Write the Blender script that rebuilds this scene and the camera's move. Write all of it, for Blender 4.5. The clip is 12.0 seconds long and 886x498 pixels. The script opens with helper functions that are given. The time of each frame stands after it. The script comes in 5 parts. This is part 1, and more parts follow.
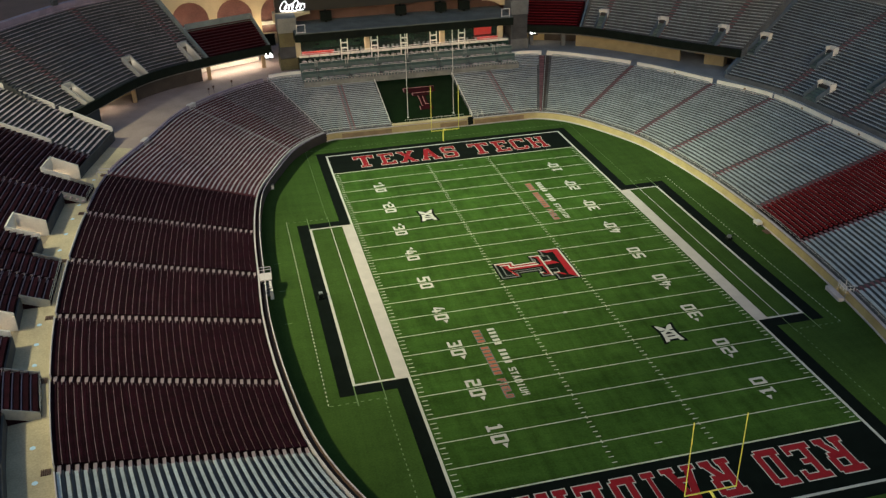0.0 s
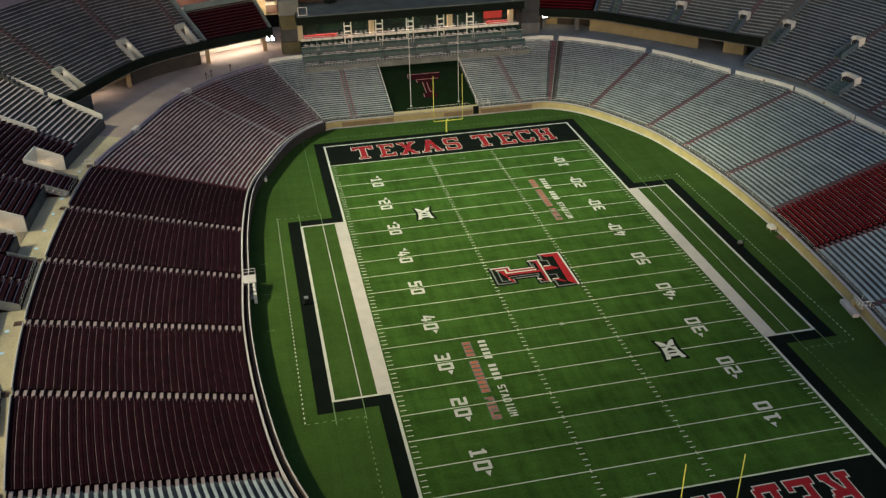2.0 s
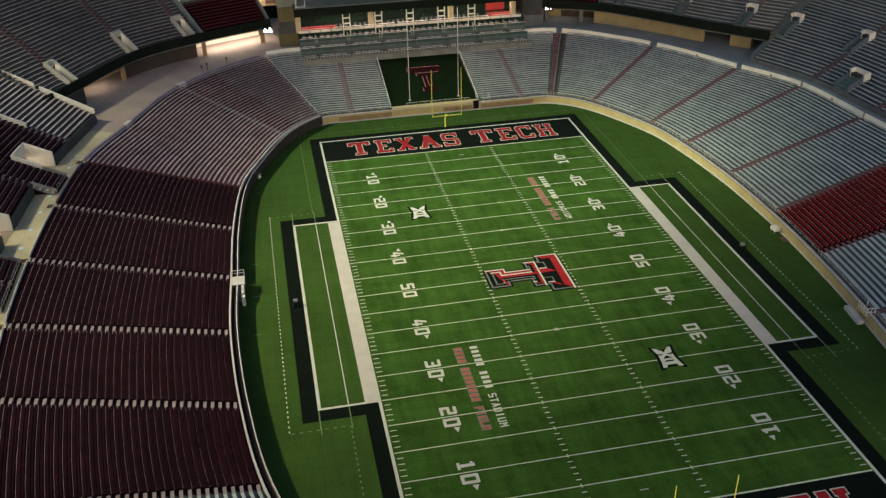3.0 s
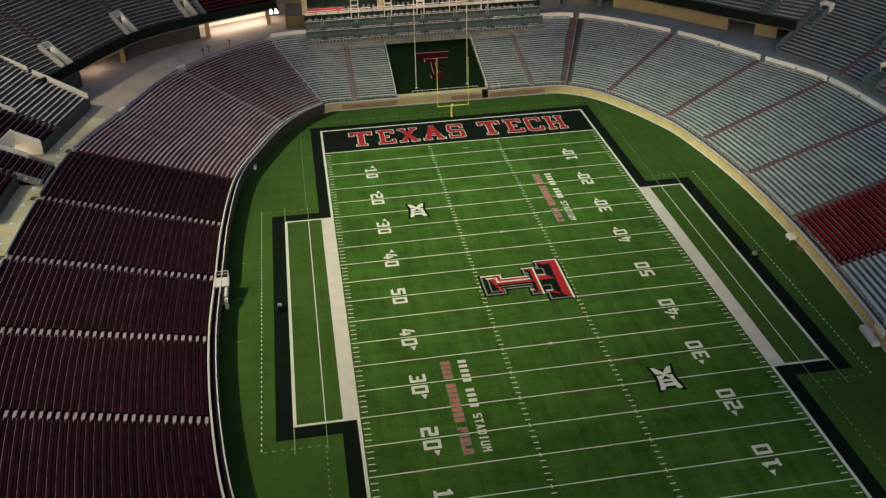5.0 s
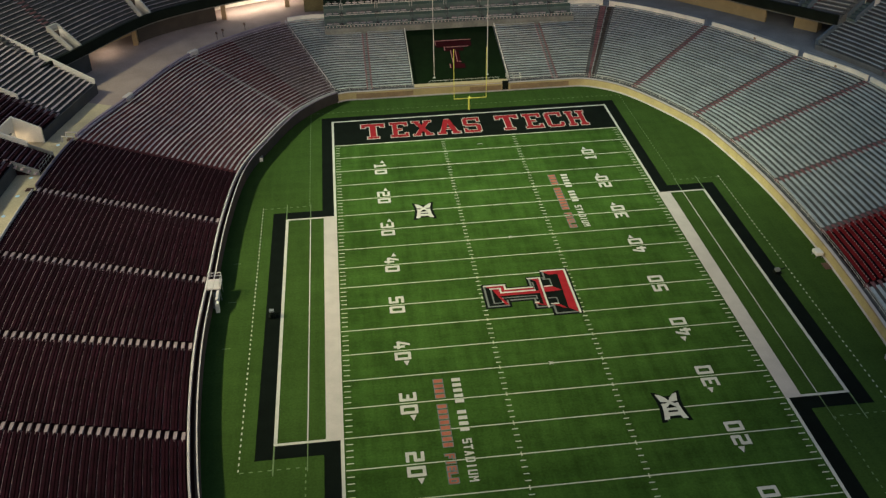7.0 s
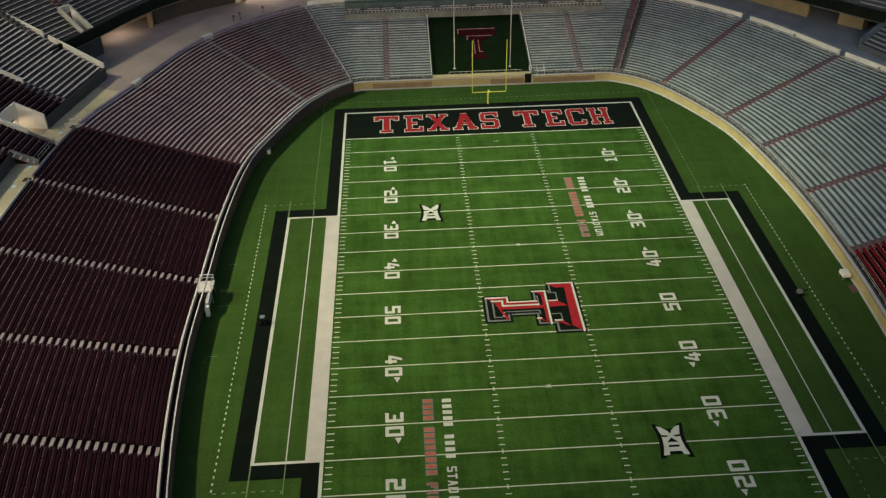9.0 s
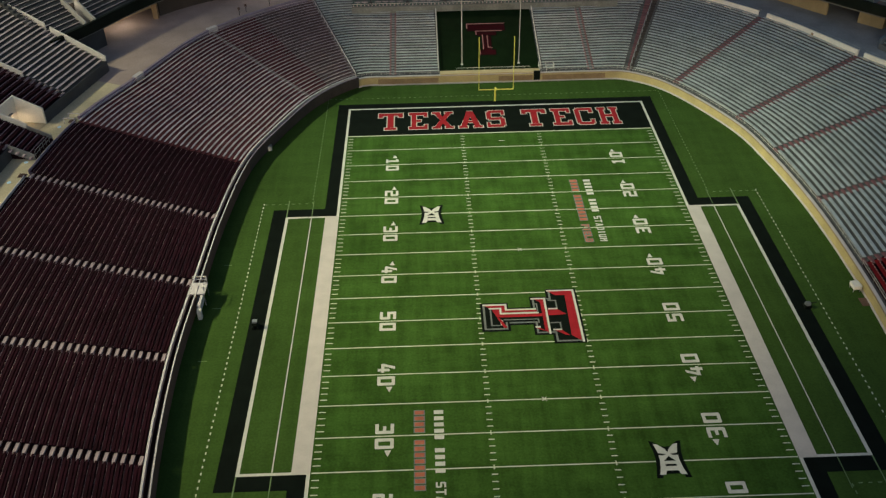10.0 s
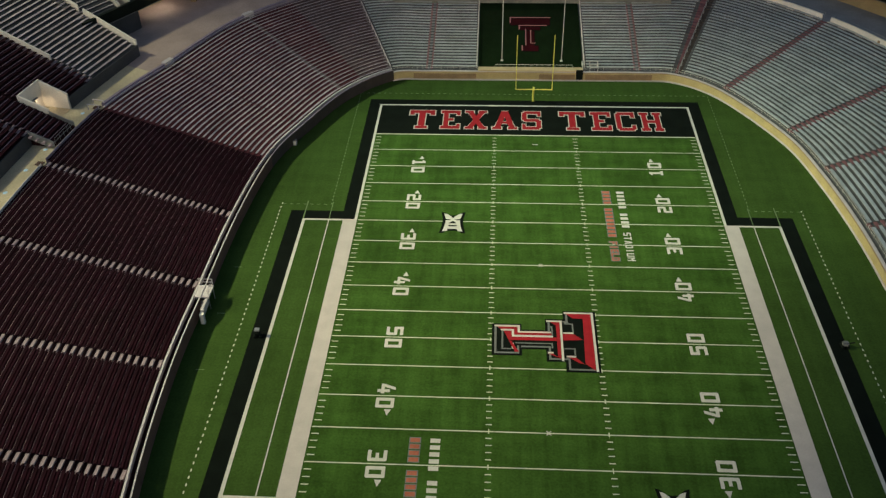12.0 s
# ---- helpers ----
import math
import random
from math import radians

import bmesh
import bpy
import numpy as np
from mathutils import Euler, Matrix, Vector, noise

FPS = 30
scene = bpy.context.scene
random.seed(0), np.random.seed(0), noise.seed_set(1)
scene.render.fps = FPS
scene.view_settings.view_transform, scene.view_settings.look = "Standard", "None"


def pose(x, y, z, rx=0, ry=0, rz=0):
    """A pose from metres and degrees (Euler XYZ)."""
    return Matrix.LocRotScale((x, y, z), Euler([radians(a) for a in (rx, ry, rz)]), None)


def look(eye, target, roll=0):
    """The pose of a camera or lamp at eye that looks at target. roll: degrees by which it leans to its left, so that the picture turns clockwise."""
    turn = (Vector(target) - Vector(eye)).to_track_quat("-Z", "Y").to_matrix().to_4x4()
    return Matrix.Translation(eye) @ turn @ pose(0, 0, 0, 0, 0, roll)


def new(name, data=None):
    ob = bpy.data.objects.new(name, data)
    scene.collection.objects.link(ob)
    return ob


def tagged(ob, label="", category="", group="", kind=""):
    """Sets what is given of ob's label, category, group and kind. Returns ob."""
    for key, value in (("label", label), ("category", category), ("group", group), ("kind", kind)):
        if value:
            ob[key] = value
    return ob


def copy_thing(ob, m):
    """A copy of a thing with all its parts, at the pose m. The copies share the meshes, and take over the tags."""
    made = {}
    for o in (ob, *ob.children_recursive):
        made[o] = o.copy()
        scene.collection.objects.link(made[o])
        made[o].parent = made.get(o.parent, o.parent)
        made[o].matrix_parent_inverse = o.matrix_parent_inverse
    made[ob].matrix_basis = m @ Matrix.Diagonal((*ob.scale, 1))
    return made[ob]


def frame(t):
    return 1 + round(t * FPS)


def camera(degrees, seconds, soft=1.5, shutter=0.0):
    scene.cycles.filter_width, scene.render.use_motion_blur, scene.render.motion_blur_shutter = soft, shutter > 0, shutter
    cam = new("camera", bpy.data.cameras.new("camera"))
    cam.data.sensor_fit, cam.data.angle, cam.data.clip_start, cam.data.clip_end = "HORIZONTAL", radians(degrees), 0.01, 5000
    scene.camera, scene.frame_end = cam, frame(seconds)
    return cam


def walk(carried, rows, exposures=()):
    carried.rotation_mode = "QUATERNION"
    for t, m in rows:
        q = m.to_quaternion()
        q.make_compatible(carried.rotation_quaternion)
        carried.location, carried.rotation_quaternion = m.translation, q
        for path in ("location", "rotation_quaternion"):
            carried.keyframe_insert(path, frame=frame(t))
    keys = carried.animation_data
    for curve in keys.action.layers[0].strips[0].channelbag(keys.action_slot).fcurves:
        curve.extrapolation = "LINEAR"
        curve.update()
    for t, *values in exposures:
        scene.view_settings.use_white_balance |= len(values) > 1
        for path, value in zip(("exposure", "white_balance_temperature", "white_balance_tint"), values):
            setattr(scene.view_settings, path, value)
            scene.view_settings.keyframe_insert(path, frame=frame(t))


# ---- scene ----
cam = camera(51.7, 12.0, soft=1.34)
PATH = [
    (0, (-42.337, -116.696, 68.04), (-41.922, -114.972, 67.113), -1.3),
    (0.5, (-40.816, -114.895, 68.243), (-40.411, -113.177, 67.303), -1.2),
    (1, (-39.287, -113.233, 68.553), (-38.894, -111.52, 67.598), -1.2),
    (1.5, (-37.724, -111.654, 68.796), (-37.349, -109.945, 67.828), -1.2),
    (2, (-36.174, -109.907, 68.863), (-35.816, -108.2, 67.884), -1.2),
    (2.5, (-34.527, -108.345, 69.065), (-34.183, -106.643, 68.073), -1.3),
    (3, (-32.994, -106.696, 69.084), (-32.662, -104.999, 68.081), -1.3),
    (5, (-26.76, -100.187, 69.75), (-26.497, -98.509, 68.694), -1.2),
    (5.5, (-25.128, -98.503, 69.884), (-24.886, -96.829, 68.817), -1.2),
    (6, (-23.578, -96.919, 70.051), (-23.356, -95.251, 68.971), -1.2),
    (6.5, (-22.161, -95.248, 70.214), (-21.964, -93.585, 69.12), -1.2),
    (7, (-20.632, -93.639, 70.317), (-20.462, -91.98, 69.213), -1.2),
    (9, (-14.587, -87.038, 70.851), (-14.516, -85.404, 69.7), -1.2),
    (9.5, (-13.266, -85.345, 70.984), (-13.215, -83.718, 69.821), -1.2),
    (10, (-11.79, -83.639, 71.078), (-11.762, -82.02, 69.904), -1.2),
    (10.5, (-10.344, -81.915, 71.18), (-10.344, -80.305, 69.993), -1.2),
    (11, (-8.932, -80.214, 71.244), (-8.962, -78.612, 70.048), -1.3),
    (11.5, (-7.384, -78.485, 71.366), (-7.448, -76.892, 70.158), -1.3),
    (12, (-6.02, -76.557, 71.539), (-6.129, -74.972, 70.324), -1.3),
]
walk(cam, [(t, look(eye, target, roll)) for t, eye, target, roll in PATH], [(0, 0.62), (6, 0.50), (12, 0.36)])

# ---- world and lights ----
world = bpy.data.worlds.new("dusk_sky")
scene.world = world
world.use_nodes = True
wn = world.node_tree
sky = wn.nodes.new("ShaderNodeTexSky")
sky.sky_type = "NISHITA"
sky.sun_disc = False
sky.air_density, sky.dust_density, sky.ozone_density = 1.0, 0.9, 1.2
SUN_EL, SUN_AZ = 10.0, 196.0
sky.sun_elevation = radians(SUN_EL)
sky.sun_rotation = radians(SUN_AZ)
wn.links.new(sky.outputs[0], wn.nodes["Background"].inputs[0])
wn.nodes["Background"].inputs[1].default_value = 0.086
sun = new("sun", bpy.data.lights.new("sun", "SUN"))
sun.data.energy = 0.18
sun.data.angle = radians(14)
sun.data.color = (1.0, 0.88, 0.70)
az, el = radians(SUN_AZ), radians(24)
sun.matrix_world = look((0, 0, 0), (-math.sin(az) * math.cos(el), -math.cos(az) * math.cos(el), -math.sin(el)))


def west_spot(x, y, z, target, watts, angle=62, soft=3.0, colour=(1.0, 0.97, 0.60)):
    """An unseen spot beyond the west stand, standing for floodlights there."""
    lamp = new("west_spot", bpy.data.lights.new("west_spot", "SPOT"))
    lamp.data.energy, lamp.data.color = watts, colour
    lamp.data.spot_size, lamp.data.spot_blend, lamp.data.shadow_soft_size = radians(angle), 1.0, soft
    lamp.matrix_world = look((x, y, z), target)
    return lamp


# Unseen spots for the inferred western light, aimed area by area.
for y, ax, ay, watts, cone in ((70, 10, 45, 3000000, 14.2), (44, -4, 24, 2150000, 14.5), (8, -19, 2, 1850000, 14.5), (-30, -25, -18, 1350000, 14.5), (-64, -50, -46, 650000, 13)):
    west_spot(-250, y, 190, (ax, ay, 0), watts, cone, colour=(0.90, 1.0, 0.66) if y == 70 else (1.0, 0.91, 0.50) if y < 0 else (1.0, 0.97, 0.60))
# Added spots that brighten the east seats and the south-east end zone.
west_spot(-250, -20, 190, (56, 0, 3), 320000, 7.5)
west_spot(-250, -50, 190, (20, -54, 0), 950000, 9.0)
# added spots that brighten the west stand and its corner
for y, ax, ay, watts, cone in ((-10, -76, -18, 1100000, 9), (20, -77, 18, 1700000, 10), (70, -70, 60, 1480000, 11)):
    west_spot(-250, y, 190, (ax, ay, 8), watts, cone, 14.0)


# ---- materials ----
def material(name, colour, rough=0.7, metal=0.0, vary=0.25, scale=0.6, fine=25.0, bump=0.15, tint=None, emit=0.0, island=0.0):
    """A surface with stains at one scale, grain at another, and fine relief."""
    m = bpy.data.materials.new(name)
    m.use_nodes = True
    n, l = m.node_tree.nodes, m.node_tree.links
    b = n["Principled BSDF"]
    b.inputs["Roughness"].default_value = rough
    b.inputs["Metallic"].default_value = metal
    co = n.new("ShaderNodeTexCoord")
    big = n.new("ShaderNodeTexNoise")
    big.inputs["Scale"].default_value = scale
    big.inputs["Detail"].default_value = 5
    small = n.new("ShaderNodeTexNoise")
    small.inputs["Scale"].default_value = fine
    small.inputs["Detail"].default_value = 3
    l.new(co.outputs["Object"], big.inputs["Vector"])
    l.new(co.outputs["Object"], small.inputs["Vector"])
    mix = n.new("ShaderNodeMix")
    mix.data_type = "RGBA"
    t = tint or tuple(c * (1 - vary) for c in colour)
    mix.inputs[6].default_value = (*colour, 1)
    mix.inputs[7].default_value = (*t, 1)
    ramp = n.new("ShaderNodeMapRange")
    ramp.inputs[1].default_value, ramp.inputs[2].default_value = 0.35, 0.68
    l.new(big.outputs["Fac"], ramp.inputs[0])
    l.new(ramp.outputs[0], mix.inputs[0])
    hsv = n.new("ShaderNodeHueSaturation")
    vr = n.new("ShaderNodeMapRange")
    vr.inputs[1].default_value, vr.inputs[2].default_value = 0.3, 0.7
    vr.inputs[3].default_value, vr.inputs[4].default_value = 1 - vary * 0.6, 1 + vary * 0.5
    l.new(small.outputs["Fac"], vr.inputs[0])
    val = vr.outputs[0]
    if island:
        info = n.new("ShaderNodeObjectInfo")
        ir = n.new("ShaderNodeMapRange")
        ir.inputs[3].default_value, ir.inputs[4].default_value = 1 - island, 1 + island
        l.new(info.outputs["Random"], ir.inputs[0])
        mul = n.new("ShaderNodeMath")
        mul.operation = "MULTIPLY"
        l.new(val, mul.inputs[0])
        l.new(ir.outputs[0], mul.inputs[1])
        val = mul.outputs[0]
    l.new(val, hsv.inputs["Value"])
    l.new(mix.outputs[2], hsv.inputs["Color"])
    l.new(hsv.outputs[0], b.inputs["Base Color"])
    if bump:
        bp = n.new("ShaderNodeBump")
        bp.inputs["Strength"].default_value = bump
        bp.inputs["Distance"].default_value = 0.02
        l.new(small.outputs["Fac"], bp.inputs["Height"])
        l.new(bp.outputs[0], b.inputs["Normal"])
    if emit:
        l.new(hsv.outputs[0], b.inputs["Emission Color"])
        b.inputs["Emission Strength"].default_value = emit
    return m


def turf_material(name, base, worn, k=1.0):
    m = material(name, base, 0.9, vary=0.22, scale=0.11, fine=4.0, bump=0.4, tint=worn)
    n, l = m.node_tree.nodes, m.node_tree.links
    b = n["Principled BSDF"]
    co = n.new("ShaderNodeTexCoord")
    colour = b.inputs["Base Color"].links[0].from_socket

    def layer(colour, stretch, scale, detail, lo, hi, rough=0.6):
        """Lighter and darker pile: noise stretched along or across the field."""
        mp = n.new("ShaderNodeMapping")
        mp.inputs["Scale"].default_value = stretch
        no = n.new("ShaderNodeTexNoise")
        no.inputs["Scale"].default_value, no.inputs["Detail"].default_value, no.inputs["Roughness"].default_value = scale, detail, rough
        l.new(co.outputs["Object"], mp.inputs[0])
        l.new(mp.outputs[0], no.inputs["Vector"])
        mr = n.new("ShaderNodeMapRange")
        mr.inputs[1].default_value, mr.inputs[2].default_value = 0.34, 0.66
        mr.inputs[3].default_value, mr.inputs[4].default_value = 1 + (lo - 1) * k, 1 + (hi - 1) * k
        l.new(no.outputs["Fac"], mr.inputs[0])
        hs = n.new("ShaderNodeHueSaturation")
        l.new(mr.outputs[0], hs.inputs["Value"])
        l.new(colour, hs.inputs["Color"])
        return hs.outputs[0]

    colour = layer(colour, (1.6, 0.14, 1.0), 0.5, 4, 0.82, 1.16)      # drag lines along the field
    colour = layer(colour, (0.10, 1.0, 1.0), 0.55, 3, 0.88, 1.10)     # roll seams across it
    colour = layer(colour, (1.0, 1.0, 1.0), 0.25, 7, 0.76, 1.2, 0.72)  # worn and brushed patches
    l.new(colour, b.inputs["Base Color"])
    b.inputs["Specular IOR Level"].default_value = 0.05
    return m


M_TURF = turf_material("turf", (0.0450, 0.0965, 0.0175), (0.0342, 0.0765, 0.0136))
M_APRON = turf_material("apron_turf", (0.0425, 0.083, 0.0175), (0.0370, 0.0712, 0.0150), 0.5)
M_BLACK = material("black_turf", (0.005, 0.008, 0.006), 0.85, vary=0.35, scale=0.5, fine=9.0)
M_WHITE = material("white_turf_paint", (0.57, 0.55, 0.51), 0.8, vary=0.14, scale=0.8, fine=9.0)
M_LINE = material("worn_line_paint", (0.60, 0.62, 0.48), 0.8, vary=0.2, scale=0.8, fine=9.0)
M_STRIP = material("white_turf_strip", (0.51, 0.46, 0.44), 0.85, vary=0.12, scale=0.5, fine=8.0)
M_RED = material("red_turf_paint", (0.315, 0.018, 0.026), 0.8, vary=0.2, scale=0.8, fine=9.0)
M_SALMON = material("faded_red_paint", (0.42, 0.14, 0.09), 0.8, vary=0.25, scale=0.8, fine=9.0)
M_GREYPAINT = material("grey_turf_paint", (0.17, 0.18, 0.18), 0.8, vary=0.2, scale=0.8, fine=9.0)
M_FAINT = material("faint_line_paint", (0.17, 0.24, 0.12), 0.85, vary=0.3, scale=0.8, fine=9.0)
for m_ in (M_BLACK, M_WHITE, M_LINE, M_STRIP, M_RED, M_SALMON, M_GREYPAINT, M_FAINT):
    m_.node_tree.nodes["Principled BSDF"].inputs["Specular IOR Level"].default_value = 0.06
M_GROUND = material("asphalt", (0.150, 0.078, 0.062), 0.9, vary=0.3, scale=0.05, fine=3.0)
M_CONC = material("dark_concrete", (0.122, 0.126, 0.130), 0.9, vary=0.35, scale=0.35, fine=7.0)
M_WALK = material("concourse_concrete", (0.375, 0.285, 0.265), 0.85, vary=0.22, scale=0.25, fine=5.0)
M_WARMWALK = material("warm_lit_concrete", (0.52, 0.44, 0.30), 0.85, vary=0.22, scale=0.25, fine=5.0)
M_COOLWALK = material("cool_lit_concrete", (0.27, 0.28, 0.30), 0.85, vary=0.25, scale=0.25, fine=5.0)
M_BEIGE = material("beige_wall", (0.56, 0.44, 0.25), 0.8, vary=0.2, scale=0.4, fine=6.0)
M_TAN = material("tan_stucco", (0.60, 0.48, 0.30), 0.85, vary=0.15, scale=0.3, fine=6.0)
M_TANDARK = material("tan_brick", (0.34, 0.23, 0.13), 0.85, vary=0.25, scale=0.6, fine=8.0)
M_ALU = material("aluminium_bench", (0.525, 0.56, 0.57), 0.5, metal=0.3, vary=0.22, scale=0.35, fine=2.2, island=0.10)
M_MAROON = material("maroon_bench", (0.0208, 0.0041, 0.0090), 0.85, vary=0.55, scale=0.7, fine=12.0, island=0.15)
# Bench aluminium again, with the west side's pinkish light in its colour.
M_PINKLIT = material("pink_lit_aluminium", (0.54, 0.455, 0.50), 0.55, metal=0.3, vary=0.32, scale=0.35, fine=2.2, island=0.10)
M_REDSEAT = material("red_bench", (0.21, 0.014, 0.018), 0.6, vary=0.3, scale=0.7, fine=12.0, island=0.12)
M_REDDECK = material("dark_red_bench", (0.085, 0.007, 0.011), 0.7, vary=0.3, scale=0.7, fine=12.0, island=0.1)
M_PLATE = material("pale_number_plate", (0.62, 0.48, 0.46), 0.5, vary=0.2, scale=2.0, fine=12.0)
M_MCONC = material("maroon_painted_concrete", (0.018, 0.006, 0.008), 0.85, vary=0.3, scale=0.5, fine=8.0)
M_STEP = material("pale_step", (0.34, 0.26, 0.29), 0.85, vary=0.2, scale=0.7, fine=8.0)
M_SEATTRIM = material("grey_seat_trim", (0.42, 0.28, 0.31), 0.6, vary=0.2, scale=0.7, fine=12.0)
M_GREYSTEP = material("grey_step", (0.17, 0.13, 0.13), 0.85, vary=0.25, scale=0.7, fine=8.0)
# Corner steps: the reddish light cast on them is put into both colours.
M_GREYMAUVE = material("dim_red_lit_concrete", (0.105, 0.060, 0.066), 0.85, vary=0.35, scale=0.3, fine=6.0)
M_MAUVE = material("red_lit_concrete", (0.118, 0.034, 0.043), 0.85, vary=0.35, scale=0.3, fine=6.0)
M_MAUVE.node_tree.nodes["Principled BSDF"].inputs["Specular IOR Level"].default_value = 0.12
M_AISLE = material("red_painted_step", (0.23, 0.100, 0.112), 0.85, vary=0.35, scale=0.7, fine=8.0)
M_PALESTEP = material("worn_grey_step", (0.34, 0.34, 0.35), 0.85, vary=0.25, scale=0.7, fine=8.0)
M_REDEDGE = material("pinkish_red_step_edge", (0.40, 0.19, 0.20), 0.85, vary=0.3, scale=0.7, fine=8.0)
M_MUSTARD = material("mustard_wall_paint", (0.51, 0.40, 0.19), 0.75, vary=0.2, scale=0.4, fine=6.0)
M_CREAM = material("cream_coping", (0.55, 0.50, 0.51), 0.7, vary=0.15, scale=0.6, fine=8.0)
M_PALE = material("white_painted_wall", (0.80, 0.75, 0.68), 0.75, vary=0.15, scale=0.4, fine=6.0)
M_STEEL = material("galvanised_steel", (0.36, 0.37, 0.37), 0.45, metal=0.6, vary=0.2, scale=1.2, fine=10.0, bump=0.05)
M_DARK = material("dark_fascia", (0.010, 0.014, 0.011), 0.6, vary=0.3, scale=0.6, fine=6.0)
M_YELLOW = material("yellow_post_paint", (0.80, 0.72, 0.13), 0.45, vary=0.1, scale=1.0, fine=8.0, bump=0.05)
M_BLUEWALL = material("blue_grey_wall", (0.10, 0.13, 0.165), 0.8, vary=0.2, scale=0.4, fine=6.0)

M_DECKCONC = material("darker_deck_concrete", (0.062, 0.064, 0.068), 0.9, vary=0.35, scale=0.35, fine=7.0)
M_GREENGREY = material("green_grey_wall", (0.19, 0.23, 0.235), 0.8, vary=0.25, scale=0.4, fine=6.0)
M_VOMWALL = material("dulled_pale_wall", (0.46, 0.44, 0.41), 0.8, vary=0.2, scale=0.4, fine=6.0)
M_SHADETAN = material("shaded_tan_wall", (0.34, 0.265, 0.145), 0.85, vary=0.2, scale=0.4, fine=6.0)
M_OLIVE = material("olive_masonry", (0.135, 0.115, 0.055), 0.85, vary=0.3, scale=0.5, fine=6.0)
M_PURPLE = material("purple_grey_paint", (0.26, 0.205, 0.28), 0.8, vary=0.25, scale=0.5, fine=6.0)
M_GREYWALL = material("grey_concrete_wall", (0.17, 0.17, 0.17), 0.85, vary=0.3, scale=0.4, fine=6.0)
M_DARKWALL = material("dark_masonry", (0.06, 0.06, 0.065), 0.85, vary=0.3, scale=0.4, fine=6.0)
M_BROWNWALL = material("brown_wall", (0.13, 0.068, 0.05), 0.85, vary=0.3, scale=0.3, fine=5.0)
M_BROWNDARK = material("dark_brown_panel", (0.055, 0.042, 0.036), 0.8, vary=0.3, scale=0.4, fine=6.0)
M_LITWHITE = material("lit_white_sign", (1.0, 1.0, 1.0), 0.5, vary=0.02, emit=2.2, bump=0)
M_DARKTURF = material("dark_green_turf", (0.007, 0.018, 0.005), 0.9, vary=0.3, scale=0.5, fine=6.0)
M_DARKRED = material("dark_red_paint", (0.040, 0.003, 0.006), 0.85, vary=0.3, scale=0.6, fine=6.0)
M_PINK = material("pale_red_paint", (0.70, 0.30, 0.29), 0.85, vary=0.3, scale=0.6, fine=6.0)
M_TERRWALL = material("weathered_wall", (0.24, 0.24, 0.215), 0.85, vary=0.35, scale=0.4, fine=5.0)
M_TERRACE = material("terrace_concrete", (0.12, 0.165, 0.155), 0.85, vary=0.3, scale=0.5, fine=6.0)
M_LOGE = material("loge_desk_top", (0.62, 0.53, 0.51), 0.5, vary=0.2, scale=0.8, fine=8.0)
M_LIGHTPOOL = material("cool_light_pool", (0.42, 0.60, 0.75), 0.4, vary=0.1, emit=0.10, bump=0)
M_CHAIR = material("dark_grey_seat", (0.11, 0.115, 0.125), 0.5, vary=0.2, scale=1.0, fine=9.0)
M_CLUB = material("dark_green_glazing", (0.012, 0.035, 0.022), 0.25, vary=0.6, scale=0.25, fine=2.0, bump=0)
M_ROOF = material("roof_membrane", (0.16, 0.175, 0.16), 0.8, vary=0.35, scale=0.3, fine=4.0)
M_BRIGHTRED = material("bright_red_panel", (0.50, 0.040, 0.038), 0.5, vary=0.15, scale=0.6, fine=6.0)
M_BLACKPANEL = material("black_panel", (0.012, 0.012, 0.014), 0.4, vary=0.2, scale=0.4, fine=4.0, bump=0)
# Window glass with the reddish sky reflection put into its colour.
M_ARCHGLASS = material("sky_tinted_window", (0.20, 0.09, 0.08), 0.3, vary=0.35, scale=0.3, fine=3.0, bump=0)
M_GLASS = material("smoky_glass", (0.085, 0.14, 0.13), 0.2, vary=0.1, scale=0.5, fine=4.0, bump=0)
M_GLASS.node_tree.nodes["Principled BSDF"].inputs["Transmission Weight"].default_value = 0.25
for m_ in (M_DARK, M_DARKTURF, M_DARKRED, M_MAROON, M_MCONC, M_REDSEAT):
    m_.node_tree.nodes["Principled BSDF"].inputs["Specular IOR Level"].default_value = 0.06


# ---- building helpers ----
def finish(name, bm, mat, parent=None, label=""):
    me = bpy.data.meshes.new(name)
    bmesh.ops.recalc_face_normals(bm, faces=bm.faces)
    bm.to_mesh(me)
    bm.free()
    me.materials.append(mat)
    ob = new(name, me)
    if parent:
        ob.parent = parent
    if label:
        ob["label"] = label
    return ob


def part(name, bm, mat, parent, label=""):
    return finish(name, bm, mat, parent, label)


def mesh_part(name, verts, faces, mat, parent=None, label=""):
    me = bpy.data.meshes.new(name)
    me.from_pydata(verts, [], faces)
    me.update()
    me.materials.append(mat)
    ob = new(name, me)
    if parent:
        ob.parent = parent
    if label:
        ob["label"] = label
    return ob


def empty(name, at=(0, 0, 0)):
    ob = new(name)
    ob.location = at
    ob.empty_display_size = 0.2
    return ob


def box(bm, x0, y0, z0, x1, y1, z1, m=None):
    vs = [bm.verts.new((x, y, z)) for z in (z0, z1) for x, y in ((x0, y0), (x1, y0), (x1, y1), (x0, y1))]
    if m is not None:
        for v in vs:
            v.co = m @ v.co
    for f in ((3, 2, 1, 0), (4, 5, 6, 7), (0, 1, 5, 4), (1, 2, 6, 5), (2, 3, 7, 6), (3, 0, 4, 7)):
        bm.faces.new([vs[k] for k in f])
    return vs


